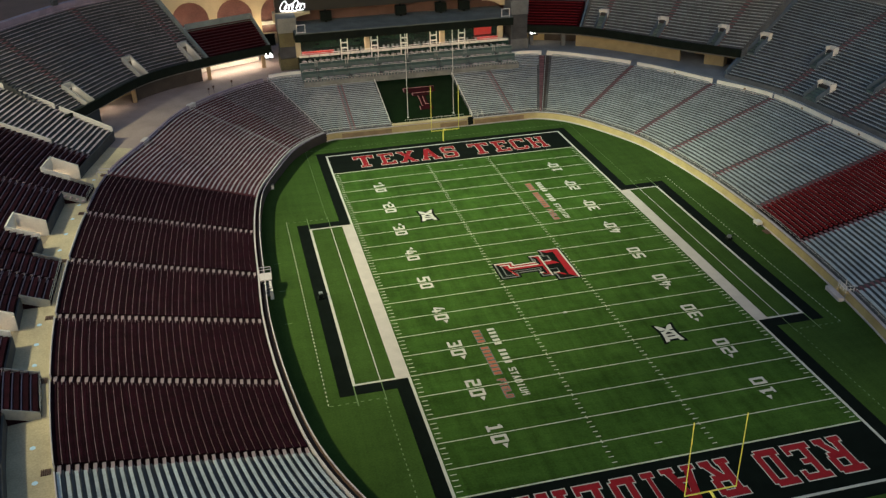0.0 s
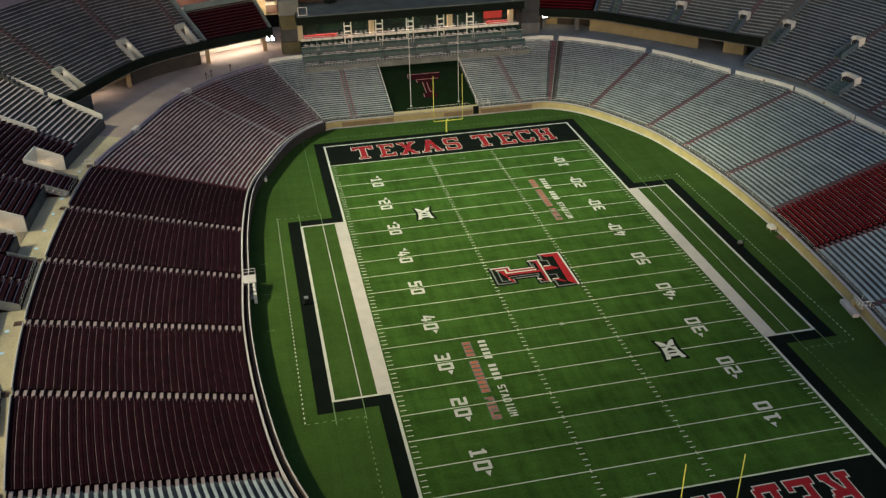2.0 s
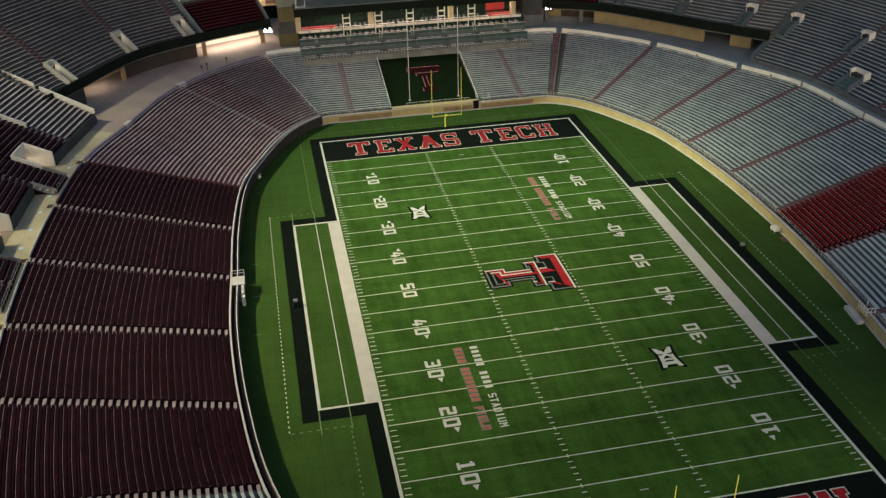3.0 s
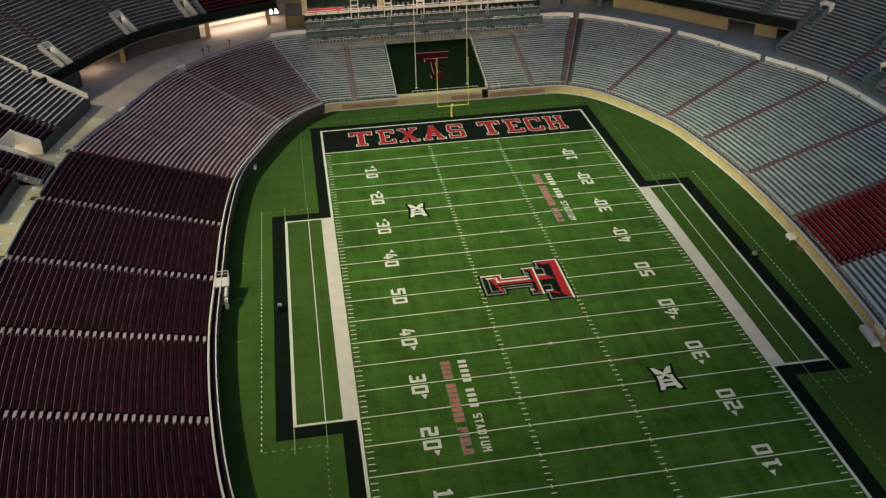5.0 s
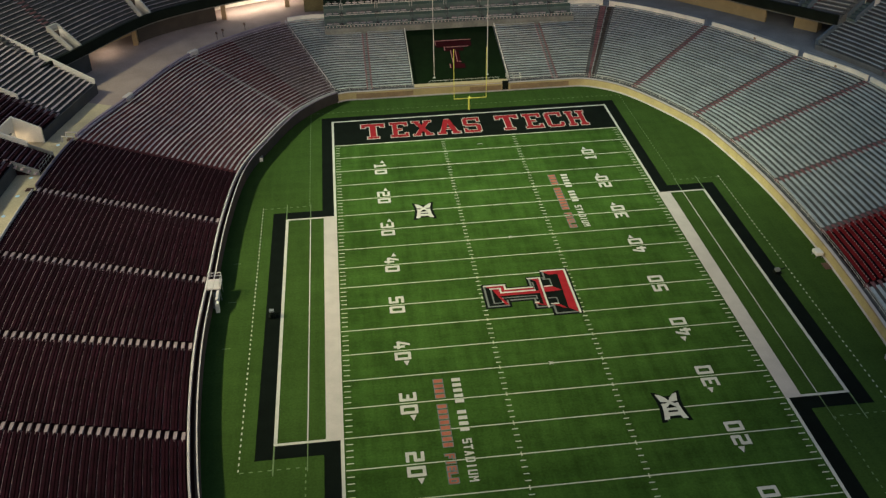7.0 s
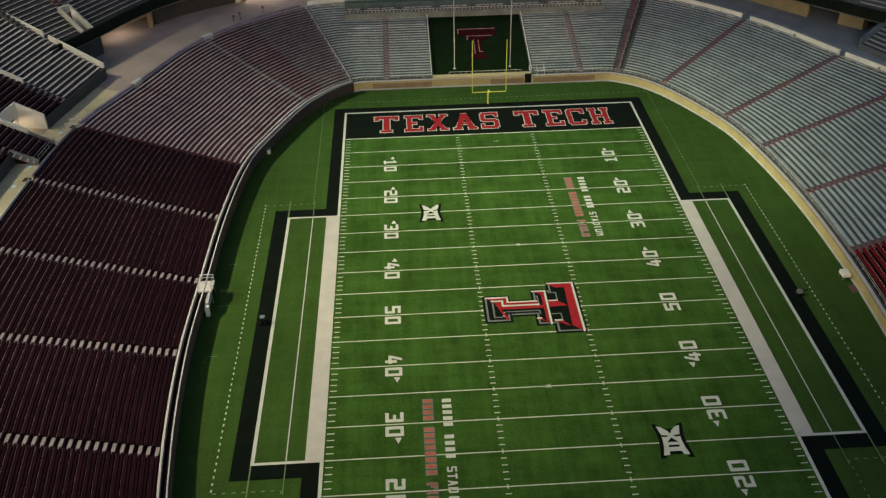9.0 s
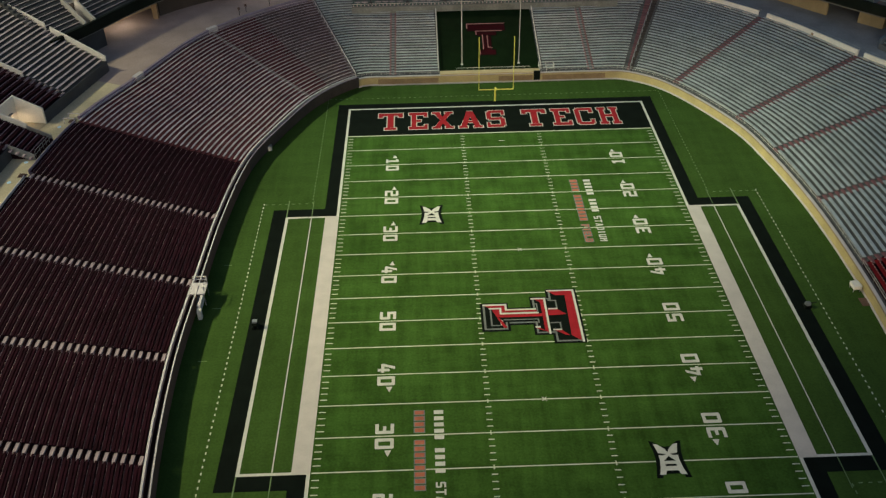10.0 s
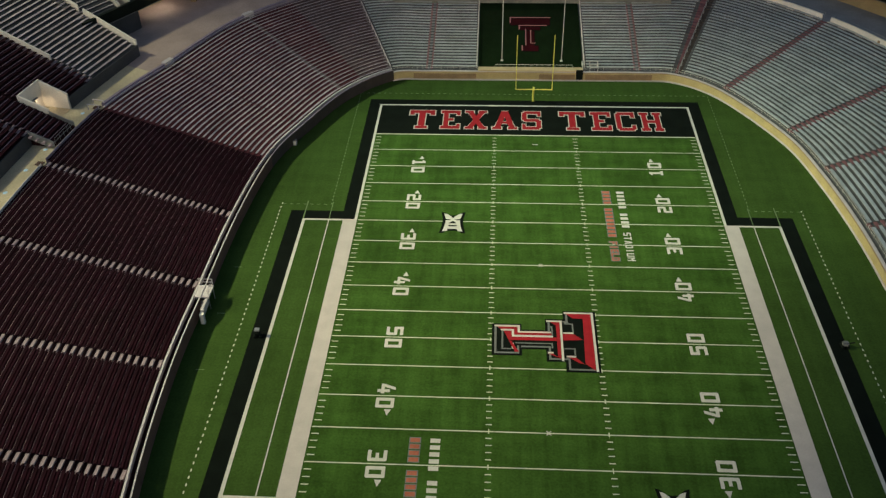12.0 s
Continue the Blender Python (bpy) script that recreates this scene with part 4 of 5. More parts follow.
for T, flip in ((NW, False), (NE, True)):
    for ua, ub, ais in (((0, 1.06, False), (1.06, 2.02, True), (2.02, 2.85, True), (2.85, 3.0, True)) if not flip else ((1.02, 1.36, False), (1.36, 2.4, True), (2.4, 3.44, True), (3.44, 4.0, True))):
        lab = "grey aluminium benches of the corner deck"
        if flip:
            section(T, ua, ub, M_ALU, M_CONC, lab, "corner deck sections", aisle=STEP_RED if ais else None, trim=0.6, width=0.125)
        else:
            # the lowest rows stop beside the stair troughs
            section(T, ua + (0.066 if ais else 0), ub - (0.066 if ub < 2.9 else 0), M_PINKLIT, M_DECKCONC, lab, "corner deck sections", r1=6, trim=0.05, width=0.092)
            section(T, ua, ub, M_PINKLIT, M_DECKCONC, lab, "corner deck sections", r0=6, aisle=STEP_RED if ais else None, trim=0.6, width=0.092)
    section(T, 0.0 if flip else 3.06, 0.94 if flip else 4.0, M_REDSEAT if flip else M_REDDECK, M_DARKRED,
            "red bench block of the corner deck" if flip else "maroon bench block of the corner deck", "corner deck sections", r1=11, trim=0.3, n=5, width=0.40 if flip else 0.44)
    tagged(wall_band(T, 0, 4, 0, -0.5, 0.0, 10.5, 12.3, "deck_fascia", M_DARK), "dark front fascia of the upper deck", "fascia", kind="structure")
    tagged(wall_band(T, 0, 4, 0, 0.0, 22.0, 10.1, 10.49, "deck_soffit", M_GREYWALL), "grey concrete underside of the upper deck", "soffit", kind="structure")
    tagged(wall_band(T, 0 if not flip else 1, 3 if not flip else 4, 1, 0.0, 1.3, 10.0, 25.3, "deck_rear_wall", M_PURPLE), "purple-grey parapet behind the deck's last row", "wall", kind="structure")
    # divider between the grey and red blocks
    u = 1.0 if flip else 3.02
    paint_ = M_BLUEWALL if flip else M_GREENGREY
    hue = "blue-grey" if flip else "green-grey"
    side_wall(T, u, 0, 26, 0.9, "dividing_wall", paint_, hue + " wall beside the red seat block", 0.4)
    side_wall(T, 0.02 if flip else 3.98, 0, 11, 0.9, "dividing_wall", paint_, hue + " wall at the deck's end", 0.35)
    tagged(wall_band(T, 0 if flip else 3.06, 0.94 if flip else 4, 11 / 26, 0.0, 0.4, 11.0, T.z(11) + 1.2, "block_rear_wall", paint_), hue + " wall behind the red block", "wall", kind="structure")
for u in (1.06, 2.02, 2.85):
    lit_vomitory(NW, u, 6)
for u in (1.32, 2.35, 3.4):
    deck_vomitory(NE, u, 0, 6, M_BLUEWALL, "corner deck vomitories")

for u, h, mat, lab in ((0.55, 0.8, M_DARKWALL, "small dark box on the deck parapet"), (1.12, 1.9, M_PALE, "pale equipment box on the deck parapet"), (1.85, 0.9, M_DARKWALL, "small dark box on the deck parapet"),
                       (2.5, 0.8, M_DARKWALL, "small dark box on the deck parapet")):
    p = NW.at(u, 1.02)
    bm = bmesh.new()
    box(bm, -0.6, -0.5, 25.304, 0.6, 0.5, 25.3 + h, Matrix.Translation((p.x, p.y, 0)) @ Matrix.Rotation(0.8, 4, "Z"))
    box(bm, -0.7, -0.6, 25.3 + h + 0.004, 0.7, 0.6, 25.42 + h, Matrix.Translation((p.x, p.y, 0)) @ Matrix.Rotation(0.8, 4, "Z"))
    tagged(finish("equipment_box", bm, mat), lab, "equipment box", "parapet boxes")
# ---- east stand ----
EAST = Tier([(64.6, 58.6), (70.2, 44.6), (72.2, 27.4), (73.4, 11.8), (72.8, -5), (71.0, -22), (68.3, -40)],
            [(93, 74), (98.5, 51), (101.5, 30), (102.5, 12.5), (102, -6), (100, -25), (96, -46)], 7.6, 21.4, 34)
for i in range(6):
    section(EAST, i, i + 1, M_ALU, M_CONC, "grey aluminium benches of the upper east stand", "east stand sections", aisle=STEP_RED if i else None, width=0.21)
for i in range(6):
    tagged(wall_band(EAST, i + 0.02, i + 0.98, 0, -0.2, 0.0, 6.86, 7.75, "stand_front_wall", M_GREYWALL), "grey front wall of the upper east stand", "wall", kind="structure")
side_wall(EAST, 0.015, 0, 34, 1.0, "end_wall", M_BLUEWALL, "blue-grey end wall of the east stand", 0.5)
for u, r0, r1 in ((0.13, 8, 14), (0.98, 9, 15), (1.42, 0, 5), (1.9, 8, 14), (2.98, 8, 14)):
    deck_vomitory(EAST, u, r0, r1, M_BLUEWALL, "east vomitories", 1.7 if r0 == 0 else 0.95)
tagged(wall_band(EAST, 0, 6, 1, 0.0, 0.4, 6.0, 22.6, "rear_wall", M_GREYWALL), "grey rear wall of the east stand", "wall", kind="structure")

# ---- under the corner decks ----
def deck_columns(tier, us, off, mat):
    bm = bmesh.new()
    box(bm, -0.45, -0.45, 6.86, 0.45, 0.45, 10.1)
    me = bpy.data.meshes.new("concrete_column")
    bm.to_mesh(me)
    bm.free()
    me.materials.append(mat)
    for u in us:
        p = tier.at(u, off)
        o = new("concrete_column", me)
        o.location = (p.x, p.y, 0)
        tagged(o, "square dull %s column under the upper deck" % ("tan" if mat is M_TANDARK else "grey"), "column", "deck columns")


# North-west columns: their backlit shade is put into a darker tan.
deck_columns(NW, (1.86, 3.05, 3.85), 0.06, M_TANDARK)
deck_columns(NE, (0.15, 0.7), 0.10, M_GREYWALL)
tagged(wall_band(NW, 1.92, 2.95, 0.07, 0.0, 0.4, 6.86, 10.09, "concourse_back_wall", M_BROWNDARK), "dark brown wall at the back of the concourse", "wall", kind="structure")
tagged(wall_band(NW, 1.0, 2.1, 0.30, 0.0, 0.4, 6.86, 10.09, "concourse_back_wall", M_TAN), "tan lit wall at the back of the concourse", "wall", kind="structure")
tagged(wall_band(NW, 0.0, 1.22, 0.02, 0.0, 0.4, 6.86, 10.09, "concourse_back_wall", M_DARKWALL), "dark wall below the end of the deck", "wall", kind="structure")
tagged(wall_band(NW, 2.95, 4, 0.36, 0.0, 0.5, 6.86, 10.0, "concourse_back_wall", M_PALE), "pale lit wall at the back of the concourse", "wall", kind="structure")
# The shade under this deck is put into the tan of its walls.
tagged(wall_band(NE, 0.9, 2.82, 0.10, 0.0, 0.5, 6.86, 9.6, "concourse_back_wall", M_SHADETAN), "tan wall at the back of the concourse", "wall", kind="structure")
tagged(wall_band(NE, 3.22, 3.52, 0.14, 0.0, 2.5, 6.86, 9.4, "kiosk", M_SHADETAN), "tan kiosk under the deck", "kiosk")
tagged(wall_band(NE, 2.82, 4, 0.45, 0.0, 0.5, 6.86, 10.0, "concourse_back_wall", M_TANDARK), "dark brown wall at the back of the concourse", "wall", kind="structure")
# Back wall in two colours: the lit end tan, the rest dark brown.
tagged(wall_band(NE, 0.0, 0.38, 0.30, 0.0, 0.5, 6.86, 10.0, "concourse_back_wall", M_SHADETAN), "tan wall at the back of the concourse", "wall", kind="structure")
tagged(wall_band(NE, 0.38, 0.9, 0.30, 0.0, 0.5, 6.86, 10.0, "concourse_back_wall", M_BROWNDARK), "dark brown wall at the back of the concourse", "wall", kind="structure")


def ceiling_lamp(x, y, z, sx, sy, watts, colour, turn=0):
    """A shallow light fitting under a ceiling, with its lamp."""
    th = tagged(empty("ceiling_light", (x, y, z)), "lit white ceiling light under the deck", "ceiling light", "concourse lights")
    bm = bmesh.new()
    box(bm, -sx / 2, -sy / 2, 0.02, sx / 2, sy / 2, 0.10)
    part("housing", bm, M_STEEL, th)
    lamp = new("lamp", bpy.data.lights.new("lamp", "AREA"))
    lamp.data.shape, lamp.data.size, lamp.data.size_y, lamp.data.energy, lamp.data.color = "RECTANGLE", sx, sy, watts, colour
    lamp.matrix_world = pose(x, y, z, 0, 0, turn)
    return th


p = NW.at(3.5, 0.17)
ceiling_lamp(p.x, p.y, 10.0, 15, 2.4, 900, WARM, 27)
p = NW.at(1.55, 0.17)
ceiling_lamp(p.x, p.y, 10.0, 4, 1.5, 95, WARM, 60)
p = NE.at(0.35, 0.2)
ceiling_lamp(p.x, p.y, 10.0, 6, 3, 22, (1.0, 0.80, 0.50))

# lit signs at the inner ends of the decks
for T, u in ((NW, 3.93), (NE, 0.07)):
    p = T.at(u, 0)
    sg = tagged(empty("lit_sign", (p.x + (0 if T is NW else 1.3), p.y - 0.7, 9.95 if T is NW else 10.6)), "small lit white sign on the deck fascia", "sign", "deck signs")
    bm = bmesh.new()
    box(bm, -1.1, 0.0, -0.8, 1.1, 0.2, 0.8)
    sign_face = part("panel", bm, M_DARK, sg)
    for dx in (-0.55, 0.55):
        bm = bmesh.new()
        box(bm, dx - 0.38, -0.06, -0.5, dx + 0.38, -0.004, 0.15)
        box(bm, dx - 0.26, -0.06, 0.154, dx + 0.10, -0.004, 0.6)
        part("lit_shape", bm, M_LITWHITE, sign_face, "glowing white shape")

# ---- north end: tarpaulin panel, terraces, club and scoreboard ----
PX0, PX1 = -9.1, 8.55
v = [(PX0, 65.6, 1.62), (PX1, 65.6, 1.62), (PX1 - 0.1, 83.2, 5.75), (PX0 - 0.1, 83.2, 5.75)]
v += [(a, b, c - 0.9) for a, b, c in v]
panel = tagged(mesh_part("turf_panel", v, [(0, 1, 2, 3), (7, 6, 5, 4), (0, 4, 5, 1), (1, 5, 6, 2), (2, 6, 7, 3), (3, 7, 4, 0)], M_DARKTURF), "dark green sloping turf panel between seat blocks", "turf panel")
RAKE = math.atan2(5.75 - 1.62, 83.2 - 65.6)
PM = Matrix.Translation((-0.2, 74.2, 1.62 + (74.2 - 65.6) * math.tan(RAKE))) @ Matrix.Rotation(RAKE, 4, "X")


def on_panel(name, polys, mat, h, label=""):
    bm = bmesh.new()
    for k, poly in enumerate(polys):
        bm.faces.new([bm.verts.new(PM @ Vector((x, y, h + 0.001 * k))) for x, y in poly])
    return part(name, bm, mat, panel, label)


for e, mat, h in ((0.0, M_BLACK, 0.02), (-0.14, M_DARKRED, 0.04)):
    on_panel("emblem", [rect(-3.6 - e, 2.6 - e, 3.6 + e, 5.0 + e), rect(-1.9 - e, 1.2 - e, 1.9 + e, 2.6 + e), rect(-0.85 - e, -3.4 - e, 0.85 + e, 1.2 + e), rect(-1.5 - e, -4.6 - e, 1.5 + e, -2.9 + e)], mat, h, "dark red block emblem")
on_panel("emblem_edge", [rect(-3.6, 4.82, 3.6, 4.98), rect(-3.6, 3.4, -3.44, 4.78), rect(-2.0, 2.55, 2.9, 2.70), rect(-2.0, 1.5, -1.85, 2.5), rect(-0.85, -2.9, -0.72, 1.5), rect(0.02, -2.4, 0.15, 1.3), rect(-1.5, -4.4, -1.37, -2.95), rect(0.15, -2.4, 0.85, -2.27)], M_PINK, 0.07, "pale red emblem edges")
for x in (PX0 - 0.25, PX1 + 0.2):
    bm = bmesh.new()
    for a, b, h in (((x, 65.6, 1.6), (x, 83.2, 5.75), 0.55),):
        tube(bm, (a[0], a[1], a[2] + h), (b[0], b[1], b[2] + h), 0.10)
        for k in range(9):
            f = k / 8
            p = Vector(a).lerp(Vector(b), f)
            tube(bm, (p.x, p.y, p.z - 0.1), (p.x, p.y, p.z + h), 0.06, 6)
    tagged(finish("stair_rail", bm, M_PALE), "pale stair rail beside the turf panel", "railing", "panel rails")
bm = bmesh.new()
box(bm, PX0, 64.3, -0.3, PX1, 65.6, 1.72)
tagged(finish("panel_base_wall", bm, M_BEIGE), "pale concrete wall below the turf panel", "wall", kind="structure")
bm = bmesh.new()
for k in range(14):
    x = -6.2 + k * 1.0
    tube(bm, (x, 65.3, 1.7), (x, 65.3, 2.3), 0.022, 6)
tube(bm, (-6.2, 65.3, 2.3), (6.8, 65.3, 2.3), 0.03, 6)
tagged(finish("railing", bm, M_PALE), "pale rail along the foot of the turf panel", "railing")
# dark gateway and brown pads on the north wall
for x0, x1, mat, lab in ((-20, -9.4, M_TANDARK, "brown padding on the north wall"), (1.2, 7.2, M_TANDARK, "brown padding on the north wall"), (8.9, 20, M_TANDARK, "brown padding on the north wall")):
    bm = bmesh.new()
    box(bm, x0, 63.95, 0.25, x1, 64.04, 1.2)
    tagged(finish("wall_pad", bm, mat), lab, "wall padding", "wall pads")
bm = bmesh.new()
box(bm, 7.35, 64.0, 0.0, 8.5, 64.29, 1.9)
tagged(finish("gateway", bm, M_DARK), "dark gateway in the north wall", "gateway", kind="structure")
gr = tagged(empty("gateway_rail", (9.7, 64.9, 1.5)), "white pipe railing round the gateway stair", "railing")
for x, y in ((-1.3, 0.0), (-1.3, 1.4), (0.0, 1.4), (1.3, 1.4), (1.3, 0.0), (0.0, 0.0)):
    bm = bmesh.new()
    tube(bm, (x, y, -0.1), (x, y, 1.05), 0.045, 6)
    part("post", bm, M_PALE, gr)
for z in (0.55, 1.05):
    for a, b in (((-1.3, 0.0), (-1.3, 1.4)), ((-1.3, 1.4), (1.3, 1.4)), ((1.3, 1.4), (1.3, 0.0)), ((1.3, 0.0), (0.0, 0.0))):
        bm = bmesh.new()
        tube(bm, (*a, z), (*b, z), 0.045, 6)
        part("rail", bm, M_PALE, gr)
# tall net poles
for x in (-5.1, 5.0):
    bm = bmesh.new()
    tube(bm, (x, 67.4, 1.6), (x, 67.4, 20.2), 0.06, 8)
    box(bm, x - 0.22, 67.2, 1.5, x + 0.22, 67.6, 2.1)
    tagged(finish("net_pole", bm, M_PALE), "tall thin white net pole behind the goal", "pole", "net poles")

# terraces
TX0, TX1, BAY0 = -25.2, 25.2, -21.65
bm = bmesh.new()
box(bm, TX0, 83.3, 4.0, TX1, 84.0, 6.9)
tagged(finish("terrace_front_wall", bm, M_TERRWALL), "weathered beige wall below the club terraces", "wall", kind="structure")
for k in range(3):
    y0, z0 = 84.0 + k * 2.5, 6.6 + k * 1.25
    bm = bmesh.new()
    box(bm, TX0, y0 + 0.002, 4.0, TX1, y0 + 2.5, z0)
    tagged(finish("terrace", bm, M_TERRACE), "dark grey club seating terrace", "terrace", kind="structure")
    gl = tagged(empty("glass_balustrade", (0, y0, z0)), "smoky glass balustrade of a club terrace", "balustrade", "terrace balustrades")
    n = 14
    for j in range(n):
        xa, xb = TX0 + (TX1 - TX0) * j / n + 0.06, TX0 + (TX1 - TX0) * (j + 1) / n - 0.06
        bm = bmesh.new()
        box(bm, xa, -0.02, 0.02, xb, 0.02, 0.62)
        part("glass_pane", bm, M_GLASS, gl)
    bm = bmesh.new()
    tube(bm, (TX0, 0, 0.68), (TX1, 0, 0.68), 0.05, 6)
    part("top_rail", bm, M_PALE, gl, "pale top rail")
    if k == 0:
        # close-set pinkish uprights before the lowest row
        bm = bmesh.new()
        box(bm, -0.09, -0.05, 0.0, 0.09, 0.05, 0.62)
        upright = bpy.data.meshes.new("upright")
        bm.to_mesh(upright)
        bm.free()
        upright.materials.append(M_PLATE)
        for j in range(72):
            o = new("upright", upright)
            o.parent = gl
            o.location = (TX0 + 0.35 + j * 0.7, -0.12, -0.06)
    # box seats with loge desks between the bay dividers
    bays = [(-24.7, 2)] + [(BAY0 + 0.9 + b * 7.05, 4) for b in range(6)] + [(BAY0 + 0.9 + 6 * 7.05, 2)]
    for xa, n in bays:
        loge = tagged(empty("loge_desk", (xa, y0 + 0.8, z0)), "pinkish grey loge desk on a club terrace", "desk", "loge desks")
        for c in range(n):
            bm = bmesh.new()
            box(bm, c * 1.35, 0, 0.68, c * 1.35 + 1.12, 0.35, 0.74)
            part("top", bm, M_LOGE, loge)
            bm = bmesh.new()
            box(bm, c * 1.35 + 0.5, 0.1, 0.0, c * 1.35 + 0.58, 0.25, 0.68)
            part("leg", bm, M_STEEL, loge)
            ch = tagged(empty("stadium_chair", (xa + 0.55 + c * 1.35, y0 + 1.5, z0)), "dark grey terrace chair", "chair", "terrace chairs")
            for nm, b6, mt in (("seat", (-0.24, -0.24, 0.40, 0.24, 0.24, 0.47), M_CHAIR), ("backrest", (-0.24, 0.22, 0.48, 0.24, 0.28, 0.92), M_CHAIR), ("leg", (-0.05, -0.05, 0.0, 0.05, 0.05, 0.40), M_STEEL)):
                bm = bmesh.new()
                box(bm, *b6)
                part(nm, bm, mt, ch)
    for b in range(7):
        dv = tagged(empty("bay_divider", (BAY0 + b * 7.05, y0, z0)), "%s bay divider with a small screen on a club terrace" % ("pale lit" if k == 2 else "dark grey"), "divider", "bay dividers")
        # Top row paler: the lamplight on it is put into its colour.
        mt = M_VOMWALL if k == 2 else M_DARKWALL
        for nm, b6, mm in (("post", (-0.30, -0.05, -0.35, -0.18, 0.10, 0.95), mt), ("post", (0.18, -0.05, -0.35, 0.30, 0.10, 0.95), mt), ("cap", (-0.34, -0.06, 0.954, 0.34, 0.14, 1.04), mt),
                           ("screen", (-0.17, 0.0, 0.30, 0.17, 0.07, 0.90), M_BLACKPANEL), ("side_panel", (-0.06, 0.16, -0.05, 0.06, 2.3, 0.62), M_GREENGREY), ("handrail", (-0.05, 0.16, 0.80, 0.05, 2.3, 0.88), mt)):
            bm = bmesh.new()
            box(bm, *b6)
            part(nm, bm, mm, dv)

# club level: floor, back wall, columns, roof
bm = bmesh.new()
box(bm, TX0, 91.5, 4.0, TX1, 103.0, 10.3)
tagged(finish("club_floor", bm, M_CLUB), "dark green club level floor", "floor", kind="structure")
edge = tagged(empty("club_front_rail", (0, 91.6, 10.304)), "pale low rail at the club's edge", "railing")
for k in range(21):
    xa = TX0 + 0.1 + k * 2.395
    bm = bmesh.new()
    box(bm, xa, -0.08, 0.0, xa + 2.2, 0.08, 0.52)
    part("panel", bm, M_PALE, edge)
    bm = bmesh.new()
    box(bm, xa + 2.22, -0.06, 0.0, xa + 2.34, 0.06, 0.75)
    part("post", bm, M_STEEL, edge)
for k in range(7):
    xa = TX0 + 0.5 + k * 7.15
    bm = bmesh.new()
    box(bm, xa, 0.1, 0.70, xa + 6.4, 0.42, 0.76)
    part("counter_top", bm, M_LOGE, edge, "pale lit counter top")
stool = tagged(empty("club_chair", (TX0 + 0.9, 92.75, 10.304)), "dark padded chair along the club's edge", "chair", "club chairs")
for nm, x0, y0, z0, x1, y1, z1 in (("seat", -0.26, -0.24, 0.42, 0.26, 0.24, 0.52), ("backrest", -0.26, 0.24, 0.53, 0.26, 0.32, 1.0), ("leg", -0.05, -0.05, 0.0, 0.05, 0.05, 0.42)):
    bm = bmesh.new()
    box(bm, x0, y0, z0, x1, y1, z1)
    part(nm, bm, M_STEEL if nm == "leg" else M_CHAIR, stool)
for k in range(1, 46):
    if k % 7 != 3:
        copy_thing(stool, pose(TX0 + 0.9 + k * 1.07, 92.75 + 0.15 * (k % 3), 10.304))
bm = bmesh.new()
box(bm, TX0, 99.0, 10.304, TX1, 99.4, 14.2)
tagged(finish("club_back_wall", bm, M_CLUB), "dark green glazed back wall of the club", "wall", kind="structure")
bm = bmesh.new()
box(bm, TX0 - 0.5, 90.4, 14.2, TX1 + 0.8, 103.0, 15.9)
tagged(finish("club_roof", bm, M_DARK), "dark fascia and roof over the club", "roof", kind="structure")
bm = bmesh.new()
box(bm, TX0 - 0.4, 90.6, 15.904, TX1 + 0.7, 102.9, 16.1)
tagged(finish("roof_deck", bm, M_ROOF), "grey roof deck over the club", "roof", kind="structure")
for x in (-9.0, 9.0, 23.4, -25.0):
    bm = bmesh.new()
    box(bm, x - 0.55, 92.3, 10.304, x + 0.55, 93.4, 14.196)
    tagged(finish("club_column", bm, M_TAN), "square tan column of the club level", "column", "club columns")
for x0, x1 in ((-24.3, -17.0), (17.5, 22.6)):
    bm = bmesh.new()
    box(bm, x0, 92.0, 10.306, x1, 92.5, 11.4)
    tagged(finish("club_bar", bm, M_BRIGHTRED), "bright red bar front in the club", "bar counter", "club bars")
bm = bmesh.new()
box(bm, 18.6, 98.7, 10.306, 23.0, 98.95, 14.0)
tagged(finish("red_wall_panel", bm, M_BRIGHTRED), "bright red wall panel in the club", "wall panel")
for x in (-14.6, -7.55, -0.55, 6.5, 13.4):
    fr = tagged(empty("heater_frame", (x, 91.15, 9.1)), "white ladder-shaped frame at the club's edge", "frame", "club frames")
    for sx in (-1, 1):
        bm = bmesh.new()
        box(bm, sx * 0.75 - 0.10, -0.1, 0, sx * 0.75 + 0.10, 0.1, 4.9)
        part("post", bm, M_PALE, fr)
    for k in range(3):
        bm = bmesh.new()
        box(bm, -0.65, -0.08, 1.5 + k * 1.2, 0.65, 0.08, 1.74 + k * 1.2)
        part("rung", bm, M_PALE, fr)
for k in range(9):
    x = -22 + k * 5.5
    ceiling_lamp(x, 92.6, 14.1, 3.0, 0.8, 210, (1.0, 0.80, 0.62))
for x, z in ((-24.2, 17.2), (24.2, 17.2)):
    fr = tagged(empty("speaker_frame", (x, 91.0, 16.1)), "white square frame on the roof edge", "frame", "roof frames")
    for dx in (-0.95, 0.95):
        bm = bmesh.new()
        box(bm, dx - 0.08, -0.08, 0, dx + 0.08, 0.08, 1.9)
        part("post", bm, M_PALE, fr)
    for zz in (0.1, 1.78):
        bm = bmesh.new()
        box(bm, -0.87, -0.08, zz, 0.87, 0.08, zz + 0.15)
        part("bar", bm, M_PALE, fr)
